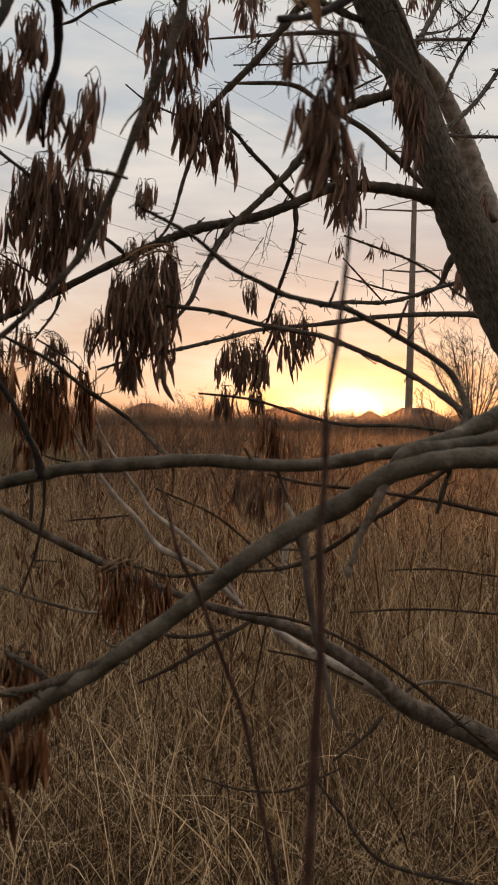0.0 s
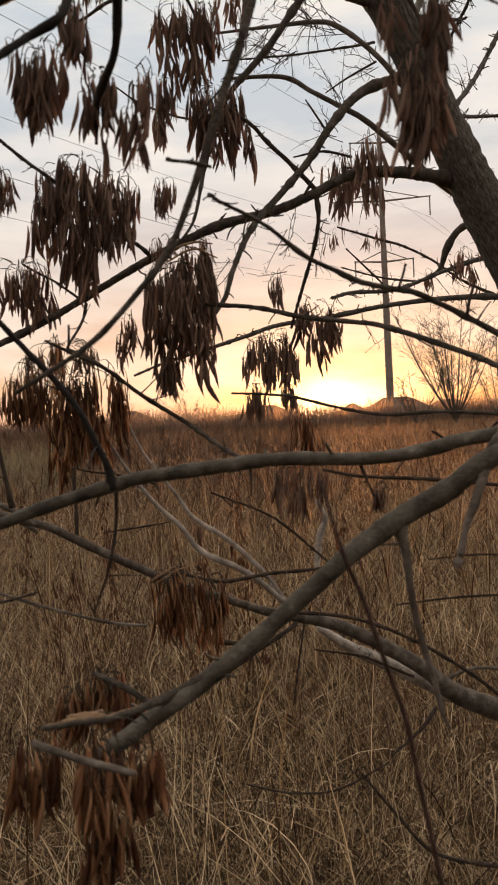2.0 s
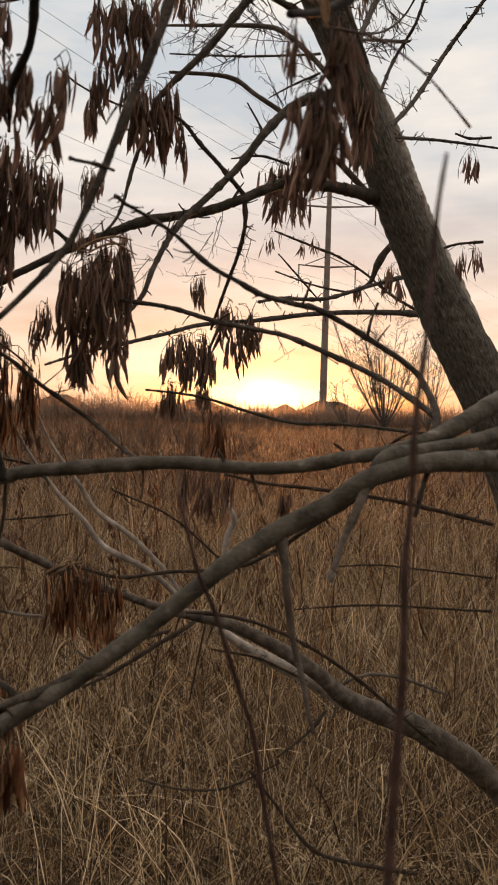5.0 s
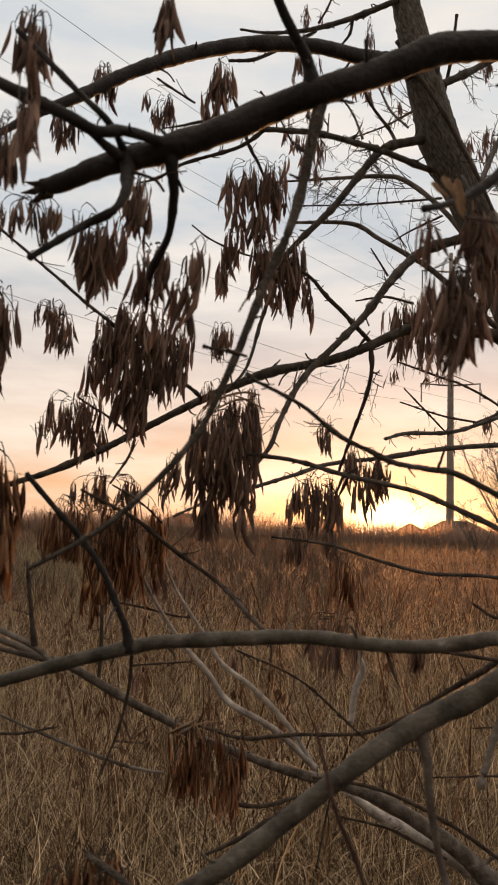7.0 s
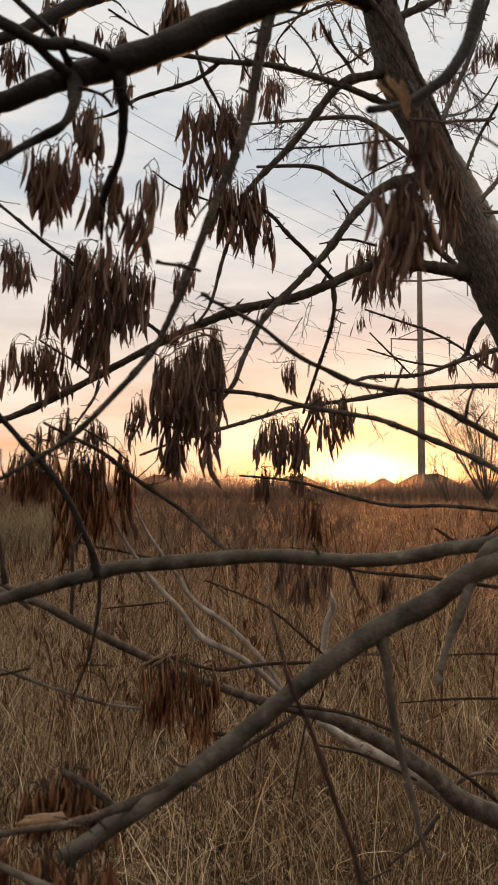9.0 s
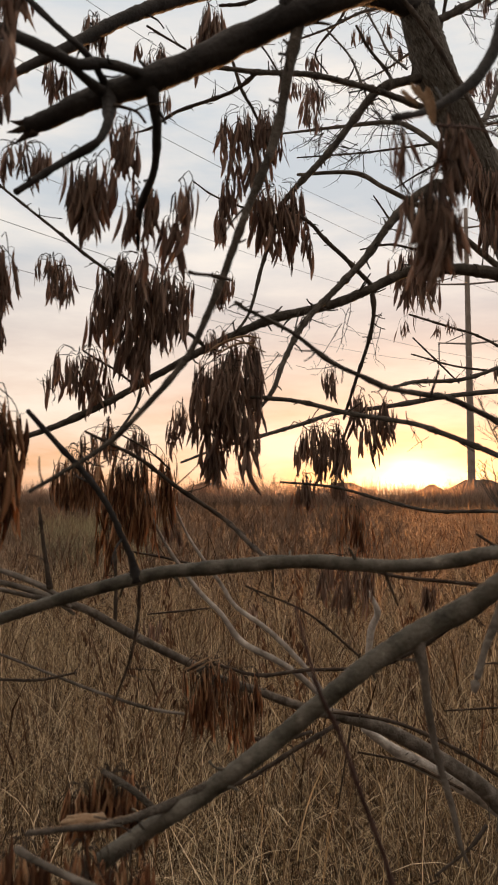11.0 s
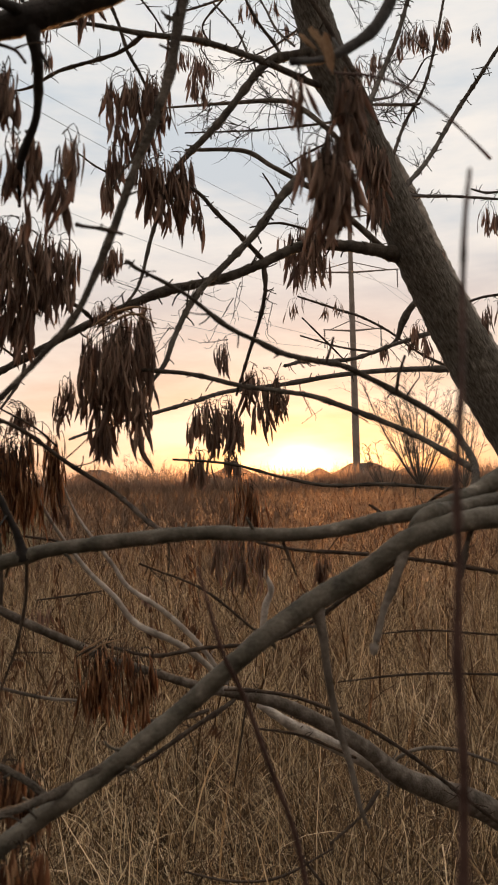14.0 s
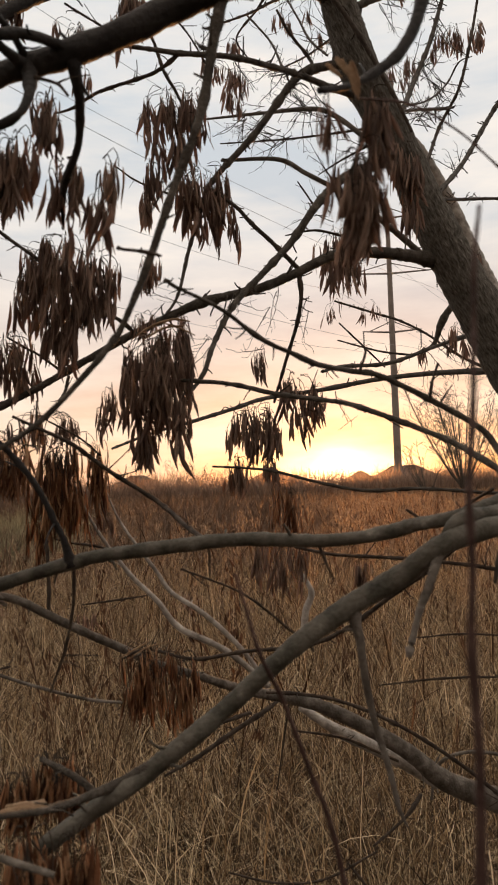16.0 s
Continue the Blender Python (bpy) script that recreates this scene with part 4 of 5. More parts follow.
gray((-0.444, 0.96, 1.413, 0.0026), (-0.389, 1.019, 1.39, 0.0029), (-0.347, 1.064, 1.372, 0.0047), (-0.314, 1.09, 1.348, 0.0055), (-0.279, 1.115, 1.323, 0.0056), (-0.24, 1.162, 1.291, 0.0055), (-0.201, 1.188, 1.265, 0.0056), (-0.157, 1.225, 1.242, 0.0058), (-0.121, 1.281, 1.214, 0.0064), (-0.086, 1.337, 1.189, 0.0076), (-0.029, 1.395, 1.163, 0.0096), (0.014, 1.421, 1.143, 0.0107), (0.078, 1.461, 1.102, 0.0119), (0.155, 1.503, 1.044, 0.0131), (0.216, 1.544, 0.984, 0.0172), (0.291, 1.595, 0.938, 0.0207), (0.383, 1.659, 0.883, 0.0235), (0.534, 1.734, 0.764, 0.0265), (0.66, 1.80, 0.60, 0.029), (0.74, 1.84, 0.30, 0.034), (0.77, 1.86, -0.05, 0.040))
gray((-0.197, 2.081, 2.338, 0.0036), (-0.053, 2.076, 2.329, 0.0057), (0.018, 2.067, 2.284, 0.0057), (0.089, 2.057, 2.236, 0.0063), (0.144, 2.046, 2.195, 0.0069), (0.23, 2.07, 2.125, 0.0075), (0.37, 2.22, 2.06, 0.0085), (0.56, 2.475, 2.04, 0.011))
gray((-0.26, 2.086, 2.452, 0.0022), (-0.083, 2.055, 2.442, 0.0043), (0.03, 2.018, 2.425, 0.0055), (0.084, 1.975, 2.388, 0.0061), (0.161, 1.939, 2.303, 0.0059), (0.23, 1.96, 2.225, 0.0066), (0.37, 2.15, 2.13, 0.008), (0.535, 2.475, 2.09, 0.011))
shoot((0.073, 0.381, 1.574, 0.0004), (0.07, 0.377, 1.557, 0.0005), (0.069, 0.378, 1.537, 0.0005), (0.067, 0.374, 1.515, 0.0006), (0.064, 0.37, 1.492, 0.0007), (0.064, 0.371, 1.47, 0.0007), (0.063, 0.372, 1.449, 0.0008), (0.064, 0.374, 1.419, 0.0009), (0.063, 0.375, 1.388, 0.001), (0.062, 0.376, 1.346, 0.001), (0.061, 0.377, 1.277, 0.001), (0.058, 0.38, 1.138, 0.0011), (0.052, 0.386, 0.833, 0.0012), (0.036, 0.402, 0, 0.0014), slim=1.45)
shoot((-0.015, 0.499, 1.457, 0.0007), (-0.011, 0.5, 1.442, 0.0008), (-0.005, 0.502, 1.42, 0.001), (0.003, 0.515, 1.398, 0.0011), (0.013, 0.528, 1.364, 0.0012), (0.023, 0.542, 1.33, 0.0013), (0.03, 0.552, 1.29, 0.0013), (0.042, 0.568, 1.224, 0.0013), (0.065, 0.601, 1.091, 0.0014), (0.117, 0.673, 0.798, 0.0015), (0.258, 0.871, 0, 0.0018))
shoot((0.053, 0.589, 1.716, 0.0008), (0.056, 0.579, 1.709, 0.0008), (0.079, 0.561, 1.695, 0.0007), (0.099, 0.543, 1.671, 0.0006), (0.112, 0.53, 1.649, 0.0006), (0.119, 0.526, 1.638, 0.0008), (0.12, 0.526, 1.637, 0.0005))
gray((-0.463, 1.020, 1.425, 0.0034), (-0.420, 1.020, 1.417, 0.0033), (-0.368, 1.020, 1.397, 0.0033), (-0.343, 1.020, 1.379, 0.0020))
gray((-0.485, 1.060, 1.406, 0.0035), (-0.440, 1.060, 1.399, 0.0035), (-0.386, 1.060, 1.384, 0.0041), (-0.355, 1.060, 1.365, 0.0021))
twig((-0.375, 1.000, 1.495, 0.0020), (-0.369, 1.000, 1.453, 0.0026), (-0.360, 1.000, 1.402, 0.0039))
twig((-0.553, 1.250, 1.236, 0.0025), (-0.489, 1.250, 1.238, 0.0025), (-0.430, 1.250, 1.251, 0.0017))
twig((-0.326, 1.120, 1.438, 0.0022), (-0.324, 1.120, 1.388, 0.0029), (-0.325, 1.120, 1.342, 0.0029))
gray((0.381, 1.420, 1.451, 0.0028), (0.416, 1.420, 1.415, 0.0037), (0.443, 1.420, 1.350, 0.0047), (0.470, 1.420, 1.294, 0.0056))
gray((0.219, 1.750, 0.869, 0.0024), (0.234, 1.750, 0.935, 0.0036), (0.286, 1.750, 0.961, 0.0036), (0.359, 1.750, 0.956, 0.0036), (0.456, 1.750, 0.923, 0.0024))
# the limbs meet beside the trunk
limb((0.285, 0.916, 1.517, 0.0112), (0.375, 1.05, 1.485, 0.015), (0.44, 1.25, 1.445, 0.020), (0.497, 1.48, 1.41, 0.03))
limb((0.326, 0.922, 1.478, 0.0127), (0.385, 1.05, 1.475, 0.016), (0.44, 1.25, 1.46, 0.021), (0.502, 1.48, 1.39, 0.03))
trunk((0.572, 1.50, 1.029, 0.0618), (0.579, 1.50, 0.55, 0.068), (0.579, 1.49, 0.15, 0.085), (0.584, 1.49, -0.06, 0.11))


def spray(x, y, z, dx, dy, dz, reach, count):
    """Fine side shoots with a few small stubs, fanning from a foot on a branch."""
    verts, faces = [], []
    for _ in range(count + 2 * (y > 1.9)):
        p = np.array([x, y, z]) + tree_rng.normal(0, 0.012, 3)
        d = np.array([dx, dy, dz]) + tree_rng.normal(0, 0.38, 3)
        d /= np.linalg.norm(d)
        n = 5
        fine = 0.00055 * y
        path = [(*p, fine)]
        for k in range(n):
            d = d + tree_rng.normal(0, 0.14, 3)
            d /= np.linalg.norm(d)
            p = p + d * reach / n * tree_rng.uniform(0.6, 1.1)
            path.append((*p, fine * (0.9 - 0.1 * k)))
            for _ in range(1):
                e = d + tree_rng.normal(0, 0.9, 3)
                e /= np.linalg.norm(e)
                q = p + e * tree_rng.uniform(0.006, 0.03)
                s = (p + q) / 2 + tree_rng.normal(0, 0.003, 3)
                tube_mesh([(*p, fine * 0.55), (*s, fine * 0.45), (*q, fine * 0.35)], 4, 0.02, 0.0, tree_rng, verts, faces)
        tube_mesh(path, 5, 0.012, 0.1, tree_rng, verts, faces, 0.3)
    tagged(mesh_object("fine_twig", verts, faces, BARK_TWIG, tree, True), kind="stuff")


spray(0.085, 2.024, 2.412, -0.965, -0.118, 0.235, 0.172, 4)
spray(0.03, 2.018, 2.425, -0.491, 0.01, -0.871, 0.109, 4)
spray(-0.052, 2.014, 2.352, -0.95, -0.12, 0.29, 0.102, 4)
spray(0.088, 2.038, 2.228, -0.618, -0.12, 0.777, 0.114, 3)
spray(0.053, 2.0, 2.712, -0.859, -0.054, -0.509, 0.127, 4)
spray(0.096, 2.012, 2.595, -0.714, -0.123, 0.689, 0.118, 3)
spray(-0.027, 2.005, 2.523, -0.819, -0.045, -0.572, 0.1, 4)
spray(0.327, 2.188, 2.596, 0.625, 0.01, 0.781, 0.117, 4)
spray(0.377, 2.186, 2.702, 0.413, 0.107, -0.905, 0.131, 4)
spray(0.298, 2.189, 2.536, -0.256, -0.095, 0.962, 0.123, 3)
spray(0.359, 2.202, 2.448, -0.406, -0.107, 0.908, 0.114, 4)
spray(0.372, 2.196, 2.552, 0.786, 0.125, -0.605, 0.096, 3)
spray(0.235, 2.165, 2.788, 0.714, 0.123, -0.689, 0.106, 4)
spray(0.42, 2.217, 2.322, -0.166, -0.087, 0.982, 0.098, 3)
spray(0.005, 1.324, 1.784, -0.609, -0.008, -0.793, 0.055, 2)
spray(-0.037, 1.299, 1.791, -0.355, 0.029, -0.934, 0.068, 3)
spray(-0.09, 1.246, 1.758, -0.126, 0.057, -0.99, 0.057, 3)
spray(0.03, 1.068, 1.595, 0.786, 0.125, -0.605, 0.05, 1)
spray(-0.043, 1.155, 1.678, -0.896, -0.124, 0.426, 0.049, 1)
spray(0.023, 1.264, 1.664, 0.609, 0.119, -0.784, 0.08, 1)
spray(-0.135, 1.216, 2.117, 0.539, -0.003, 0.842, 0.058, 3)
spray(-0.384, 1.122, 1.641, 0.692, 0.022, 0.721, 0.052, 1)
spray(0.338, 2.241, 1.865, 0.714, 0.123, -0.689, 0.106, 3)
spray(-0.08, 2.006, 2.418, -0.828, -0.047, -0.558, 0.115, 4)
spray(-0.024, 2.017, 2.353, -0.559, -0.0, -0.829, 0.097, 4)
spray(-0.136, 2.001, 2.41, -0.431, 0.018, -0.902, 0.109, 4)
spray(0.03, 2.018, 2.425, -0.761, -0.125, 0.636, 0.11, 5)
spray(-0.105, 1.607, 2.332, 0.281, 0.097, -0.955, 0.082, 4)
spray(0.082, 1.844, 2.109, -0.714, -0.123, 0.689, 0.088, 3)
spray(0.149, 1.94, 2.277, -0.929, -0.122, 0.349, 0.071, 3)
spray(0.399, 2.185, 2.747, -0.786, -0.125, 0.605, 0.096, 4)
spray(0.314, 2.196, 2.462, 0.819, 0.045, 0.572, 0.108, 5)
spray(0.387, 2.198, 2.538, -0.633, -0.12, 0.765, 0.096, 5)
spray(-0.17, 1.237, 1.764, -0.625, -0.01, -0.781, 0.063, 2)
spray(-0.115, 1.147, 1.683, -0.609, -0.008, -0.793, 0.047, 3)


def curled_leaf(x, y, z, size, lean=0.25):
    """A dry leaf rolled along its length, hanging from the twig."""
    rows, cols, verts, faces = 9, 7, [], []
    for i in range(rows):
        u = i / (rows - 1)
        w = size * 0.19 * math.sin(math.pi * min(0.97, u * 0.85 + 0.13)) ** 0.8
        for k in range(cols):
            a = (k / (cols - 1) - 0.5) * 3.6
            w2 = w * (1 + 0.35 * noise.noise(Vector((u * 4, k * 0.9, x * 90))))
            verts.append((x + math.sin(a) * w2 * 0.7 + lean * size * u, y + math.cos(a) * w2 * 0.5, z - size * u + 0.12 * size * noise.noise(Vector((u * 3, k * 0.8, 4.0))) + 0.10 * size * math.sin(a * 1.3)))
    for i in range(rows - 1):
        for k in range(cols - 1):
            a = i * cols + k
            faces.append((a, a + 1, a + cols + 1, a + cols))
    ob = mesh_object("leaf", verts, faces, LEAF, tree, True, "curled tan dry leaf")
    thick = ob.modifiers.new("thickness", "SOLIDIFY")
    thick.thickness = 0.0006


curled_leaf(0.049, 0.577, 1.729, 0.020)
curled_leaf(0.036, 0.566, 1.7235, 0.0085, 1.0)
curled_leaf(0.041, 0.563, 1.7250, 0.0095, 0.7)
curled_leaf(0.044, 0.568, 1.7262, 0.0105, 0.45)

# ---- hanging seed clusters ----
def seed_shape(kind):
    """A winged key of unit length hanging from its stalk: a swollen nutlet, then a long thin bent blade."""
    rows = [(0.0, 0.006, 0.006), (-0.06, 0.012, 0.011), (-0.16, 0.026, 0.020), (-0.30, 0.040, 0.020), (-0.46, 0.054, 0.010), (-0.60, 0.058, 0.006), (-0.74, 0.051, 0.005), (-0.86, 0.036, 0.004), (-0.95, 0.018, 0.003), (-1.0, 0.005, 0.002)]
    v, f = [], []
    bow = (kind - 1.5) * 0.10
    for z, w, d in rows:
        cx, cy = bow * z * z, 0.06 * math.sin(3 * z + kind)
        w *= 0.74 + 0.10 * kind
        turn = (kind - 1.5) * 0.5 * z
        c, s = math.cos(turn), math.sin(turn)
        v += [(cx + px * c - py * s, cy + px * s + py * c, z) for px, py in ((-w, 0), (0, -d), (w * 0.85, 0), (0, d))]
    for i in range(len(rows) - 1):
        for k in range(4):
            a, b = i * 4 + k, i * 4 + (k + 1) % 4
            f.append((a, b, b + 4, a + 4))
    f += [(3, 2, 1, 0), tuple(len(v) - 4 + k for k in range(4))]
    return v, f


SHAPES = [seed_shape(k) for k in range(4)]
SEED_MESHES = []
# plain keys first, then the rusty copy with its light in the colour
for surface in (SEED, SEED_RUST_LIT):
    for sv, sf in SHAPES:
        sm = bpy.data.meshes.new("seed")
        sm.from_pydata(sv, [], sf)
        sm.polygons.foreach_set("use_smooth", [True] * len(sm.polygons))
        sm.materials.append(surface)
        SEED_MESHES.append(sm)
seed_rng = np.random.default_rng(23)


def cluster(x, y, z, wide, tall, count, key, rusty=0):
    """A bunch of dry keys in ragged tassels on thin arching stalks, hung at (x, y, z)."""
    verts, faces = [], []
    single = y < 1.5
    total = int(count * (4.4 if rusty else 3.4))
    broad = 1.35 if y < 0.9 else 0.85 if rusty else 1.2
    hang = max(tall - key * 0.8, 0.3 * key)
    keys = []
    while len(keys) < total:
        off = float(np.clip(seed_rng.normal(0, 0.30), -0.56, 0.56))
        deep = seed_rng.uniform(-0.5, 0.5) * wide * 0.7
        drop = seed_rng.uniform(0, 1) ** 0.9
        drop *= 1.0 - 0.55 * (2 * abs(off)) ** 2 * seed_rng.uniform(0.3, 1.2)
        head = np.array([x + off * wide * 0.92, y + deep, z - hang * drop - 0.10 * key * abs(off)])
        start = np.array([x + off * wide * 0.25, y + deep * 0.3, z - hang * drop * 0.45])
        arch = (start * 0.4 + head * 0.6) + np.array([0, 0, key * seed_rng.uniform(0.04, 0.22)])
        down = head + np.array([seed_rng.normal(0, 0.06) * key, seed_rng.normal(0, 0.06) * key, -key * seed_rng.uniform(0.15, 0.5)])
        tube_mesh([(*start, 0.0006), (*arch, 0.0005), (*head, 0.0004), (*down, 0.0003)], 4, 0.008, 0.0, seed_rng, verts, faces)
        number = int(seed_rng.integers(3, 10))
        lean = seed_rng.normal(0, 0.04, 2)
        for i in range(number):
            u = i / number
            root = head + (down - head) * u
            aim = seed_rng.uniform(0, 6.28)
            p = root + np.array([math.cos(aim), math.sin(aim), 0.1]) * seed_rng.uniform(0.03, 0.13) * key
            if i % 2 == 0:
                tube_mesh([(*root, 0.0003), (*((root + p) / 2 + np.array([0, 0, 0.03 * key])), 0.00025), (*p, 0.00025)], 3, 0.02, 0.0, seed_rng, verts, faces)
            size = key * seed_rng.uniform(0.58, 0.92)
            out = 0.11 * seed_rng.uniform(0.0, 1.0)
            m = Matrix.Translation(p) @ Euler((-out * math.sin(aim) + lean[0] + seed_rng.normal(0, 0.05), out * math.cos(aim) * -1 + lean[1] + seed_rng.normal(0, 0.05), 0)).to_matrix().to_4x4() @ Matrix.Rotation(seed_rng.uniform(0, 6.28), 4, "Z") @ Matrix.Diagonal((size * broad * seed_rng.uniform(0.85, 1.25), size * broad, size, 1))
            keys.append((m, int(seed_rng.integers(0, 4))))
    stalk_faces = len(faces)
    if not single:
        for m, k in keys:
            base = len(verts)
            sv, sf = SHAPES[k]
            verts += [tuple(m @ Vector(q)) for q in sv]
            faces += [tuple(base + q for q in face) for face in sf]
    me = bpy.data.meshes.new("seed_stalk")
    me.from_pydata(verts, [], faces)
    me.materials.append(BARK_TWIG)
    me.materials.append(SEED_JOINED)
    me.polygons.foreach_set("material_index", [0 if i < stalk_faces else 1 for i in range(len(faces))])
    ob = tagged(new("seed_stalk" if single else "seed_mass", me), "rusty brown winged seeds on thin drooping stalks" if rusty else "dry grey-brown winged seeds on thin drooping stalks")
    ob.parent = tree
    if not single:
        tagged(ob, kind="stuff")
    if single:
        for m, k in keys:
            s = new("seed", SEED_MESHES[k + 4 * rusty])
            s.parent = ob
            s.matrix_local = m


cluster(-0.168, 1.091, 1.697, 0.076, 0.139, 80, 0.056)
cluster(-0.199, 1.111, 1.641, 0.039, 0.124, 20, 0.06)
cluster(-0.145, 1.091, 1.722, 0.038, 0.194, 32, 0.055)
cluster(-0.075, 1.408, 1.632, 0.092, 0.095, 50, 0.054)
cluster(-0.109, 1.359, 1.548, 0.048, 0.061, 16, 0.048)
cluster(-0.053, 1.365, 1.545, 0.035, 0.044, 8, 0.044)
cluster(-0.335, 1.086, 1.804, 0.039, 0.103, 26, 0.051)
cluster(-0.289, 1.092, 1.787, 0.053, 0.149, 50, 0.055)
cluster(-0.244, 1.095, 1.802, 0.053, 0.12, 42, 0.053)
cluster(-0.311, 1.087, 1.815, 0.042, 0.085, 20, 0.051)
cluster(-0.172, 0.753, 1.768, 0.023, 0.081, 14, 0.043)
cluster(-0.276, 1.071, 1.816, 0.049, 0.118, 34, 0.054)
cluster(-0.228, 0.784, 1.808, 0.035, 0.072, 26, 0.048)
cluster(-0.197, 0.785, 1.84, 0.029, 0.055, 16, 0.043)
cluster(-0.145, 0.765, 1.773, 0.027, 0.078, 11, 0.046)
cluster(-0.173, 1.214, 2.076, 0.056, 0.141, 40, 0.058)
cluster(-0.137, 1.238, 2.083, 0.041, 0.094, 18, 0.053)
cluster(-0.201, 1.219, 1.971, 0.039, 0.103, 18, 0.056)
cluster(-0.133, 1.276, 1.982, 0.067, 0.134, 44, 0.06)
cluster(-0.102, 1.282, 1.945, 0.042, 0.109, 18, 0.055)
cluster(0.056, 0.63, 1.710, 0.030, 0.074, 44, 0.036)
cluster(0.084, 1.334, 1.909, 0.028, 0.145, 16, 0.059)
cluster(0.035, 0.596, 1.724, 0.008, 0.027, 3, 0.035)
cluster(0.069, 0.638, 1.746, 0.018, 0.050, 20, 0.036)
cluster(0.172, 1.315, 2.027, 0.042, 0.174, 36, 0.059)
cluster(0.078, 1.896, 2.076, 0.077, 0.141, 24, 0.083)
cluster(0.099, 2.85, 2.151, 0.087, 0.099, 5, 0.059)
cluster(0.213, 2.763, 2.13, 0.095, 0.095, 6, 0.057)
cluster(-0.062, 1.352, 1.715, 0.025, 0.057, 9, 0.039)
cluster(-0.008, 1.411, 1.684, 0.055, 0.11, 24, 0.055)
cluster(0.02, 1.415, 1.658, 0.027, 0.064, 8, 0.05)
cluster(-0.409, 1.195, 1.722, 0.071, 0.095, 36, 0.055)
cluster(-0.355, 1.014, 1.791, 0.033, 0.053, 14, 0.039)
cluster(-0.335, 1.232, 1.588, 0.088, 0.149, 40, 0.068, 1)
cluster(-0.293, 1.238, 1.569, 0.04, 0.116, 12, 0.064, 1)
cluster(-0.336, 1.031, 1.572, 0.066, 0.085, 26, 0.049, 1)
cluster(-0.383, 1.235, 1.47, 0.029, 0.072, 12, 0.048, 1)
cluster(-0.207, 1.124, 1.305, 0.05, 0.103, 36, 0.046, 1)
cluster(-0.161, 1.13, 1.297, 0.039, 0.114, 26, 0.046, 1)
cluster(-0.035, 1.325, 1.423, 0.076, 0.092, 34, 0.049)
cluster(0.089, 1.392, 1.382, 0.035, 0.053, 10, 0.044)
cluster(-0.221, 1.276, 1.846, 0.042, 0.055, 14, 0.042)
cluster(-0.255, 1.186, 1.639, 0.021, 0.054, 9, 0.038)
cluster(-0.203, 1.105, 2.162, 0.033, 0.11, 18, 0.055)
cluster(-0.351, 1.09, 2.151, 0.037, 0.055, 14, 0.044)
cluster(-0.259, 1.106, 2.051, 0.026, 0.04, 8, 0.033)
cluster(-0.01, 2.093, 2.73, 0.088, 0.077, 10, 0.053)
cluster(-0.154, 2.082, 2.661, 0.044, 0.058, 8, 0.051)
cluster(0.29, 2.133, 2.598, 0.088, 0.102, 16, 0.055)
cluster(0.439, 2.239, 2.748, 0.077, 0.107, 16, 0.058)
cluster(0.461, 2.597, 1.997, 0.053, 0.14, 8, 0.07)
cluster(-0.162, 1.893, 2.473, 0.072, 0.158, 18, 0.059)
cluster(-0.131, 2.09, 2.589, 0.058, 0.088, 8, 0.053)
cluster(0.056, 2.104, 2.673, 0.032, 0.051, 4, 0.044)
cluster(-0.401, 1.088, 2.099, 0.037, 0.073, 14, 0.044)
cluster(-0.248, 0.65, 1.826, 0.02, 0.056, 12, 0.044)
cluster(-0.154, 0.701, 1.952, 0.018, 0.046, 6, 0.048)
cluster(-0.257, 0.687, 1.931, 0.031, 0.057, 12, 0.048)
cluster(-0.315, 1.257, 2.208, 0.053, 0.066, 20, 0.039)
cluster(-0.281, 0.758, 1.815, 0.053, 0.043, 22, 0.029)
cluster(-0.404, 1.085, 1.823, 0.048, 0.046, 16, 0.031)
cluster(-0.324, 0.8, 1.753, 0.02, 0.112, 14, 0.049)
cluster(-0.198, 0.557, 1.819, 0.02, 0.089, 6, 0.043)
cluster(-0.46, 1.74, 1.259, 0.04, 0.058, 8, 0.042)
cluster(-0.339, 1.435, 1.461, 0.023, 0.038, 6, 0.038)
cluster(-0.329, 2.156, 1.236, 0.044, 0.058, 7, 0.044)
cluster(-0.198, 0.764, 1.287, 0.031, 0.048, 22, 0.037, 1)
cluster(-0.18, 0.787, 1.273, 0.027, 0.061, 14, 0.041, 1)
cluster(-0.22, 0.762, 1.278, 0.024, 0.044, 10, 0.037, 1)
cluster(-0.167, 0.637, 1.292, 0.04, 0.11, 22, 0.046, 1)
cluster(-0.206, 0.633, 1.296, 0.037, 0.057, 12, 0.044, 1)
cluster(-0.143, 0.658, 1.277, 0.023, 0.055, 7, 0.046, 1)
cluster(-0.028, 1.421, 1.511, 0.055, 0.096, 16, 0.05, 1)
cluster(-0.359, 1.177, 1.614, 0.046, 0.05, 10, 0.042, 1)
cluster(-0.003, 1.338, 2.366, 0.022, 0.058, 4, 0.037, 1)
cluster(-0.137, 1.561, 2.462, 0.066, 0.06, 10, 0.042)
cluster(-0.137, 1.644, 2.62, 0.056, 0.054, 8, 0.037)
cluster(-0.149, 1.575, 2.323, 0.06, 0.077, 12, 0.042)
cluster(0.215, 1.63, 2.477, 0.037, 0.048, 6, 0.039)
cluster(0.369, 2.138, 2.644, 0.044, 0.073, 5, 0.047)
cluster(0.55, 2.063, 2.188, 0.062, 0.111, 9, 0.062)
cluster(0.632, 2.376, 2.002, 0.08, 0.112, 12, 0.064)
cluster(0.374, 1.767, 1.979, 0.03, 0.062, 5, 0.044)
cluster(0.433, 2.371, 1.958, 0.08, 0.129, 9, 0.061)
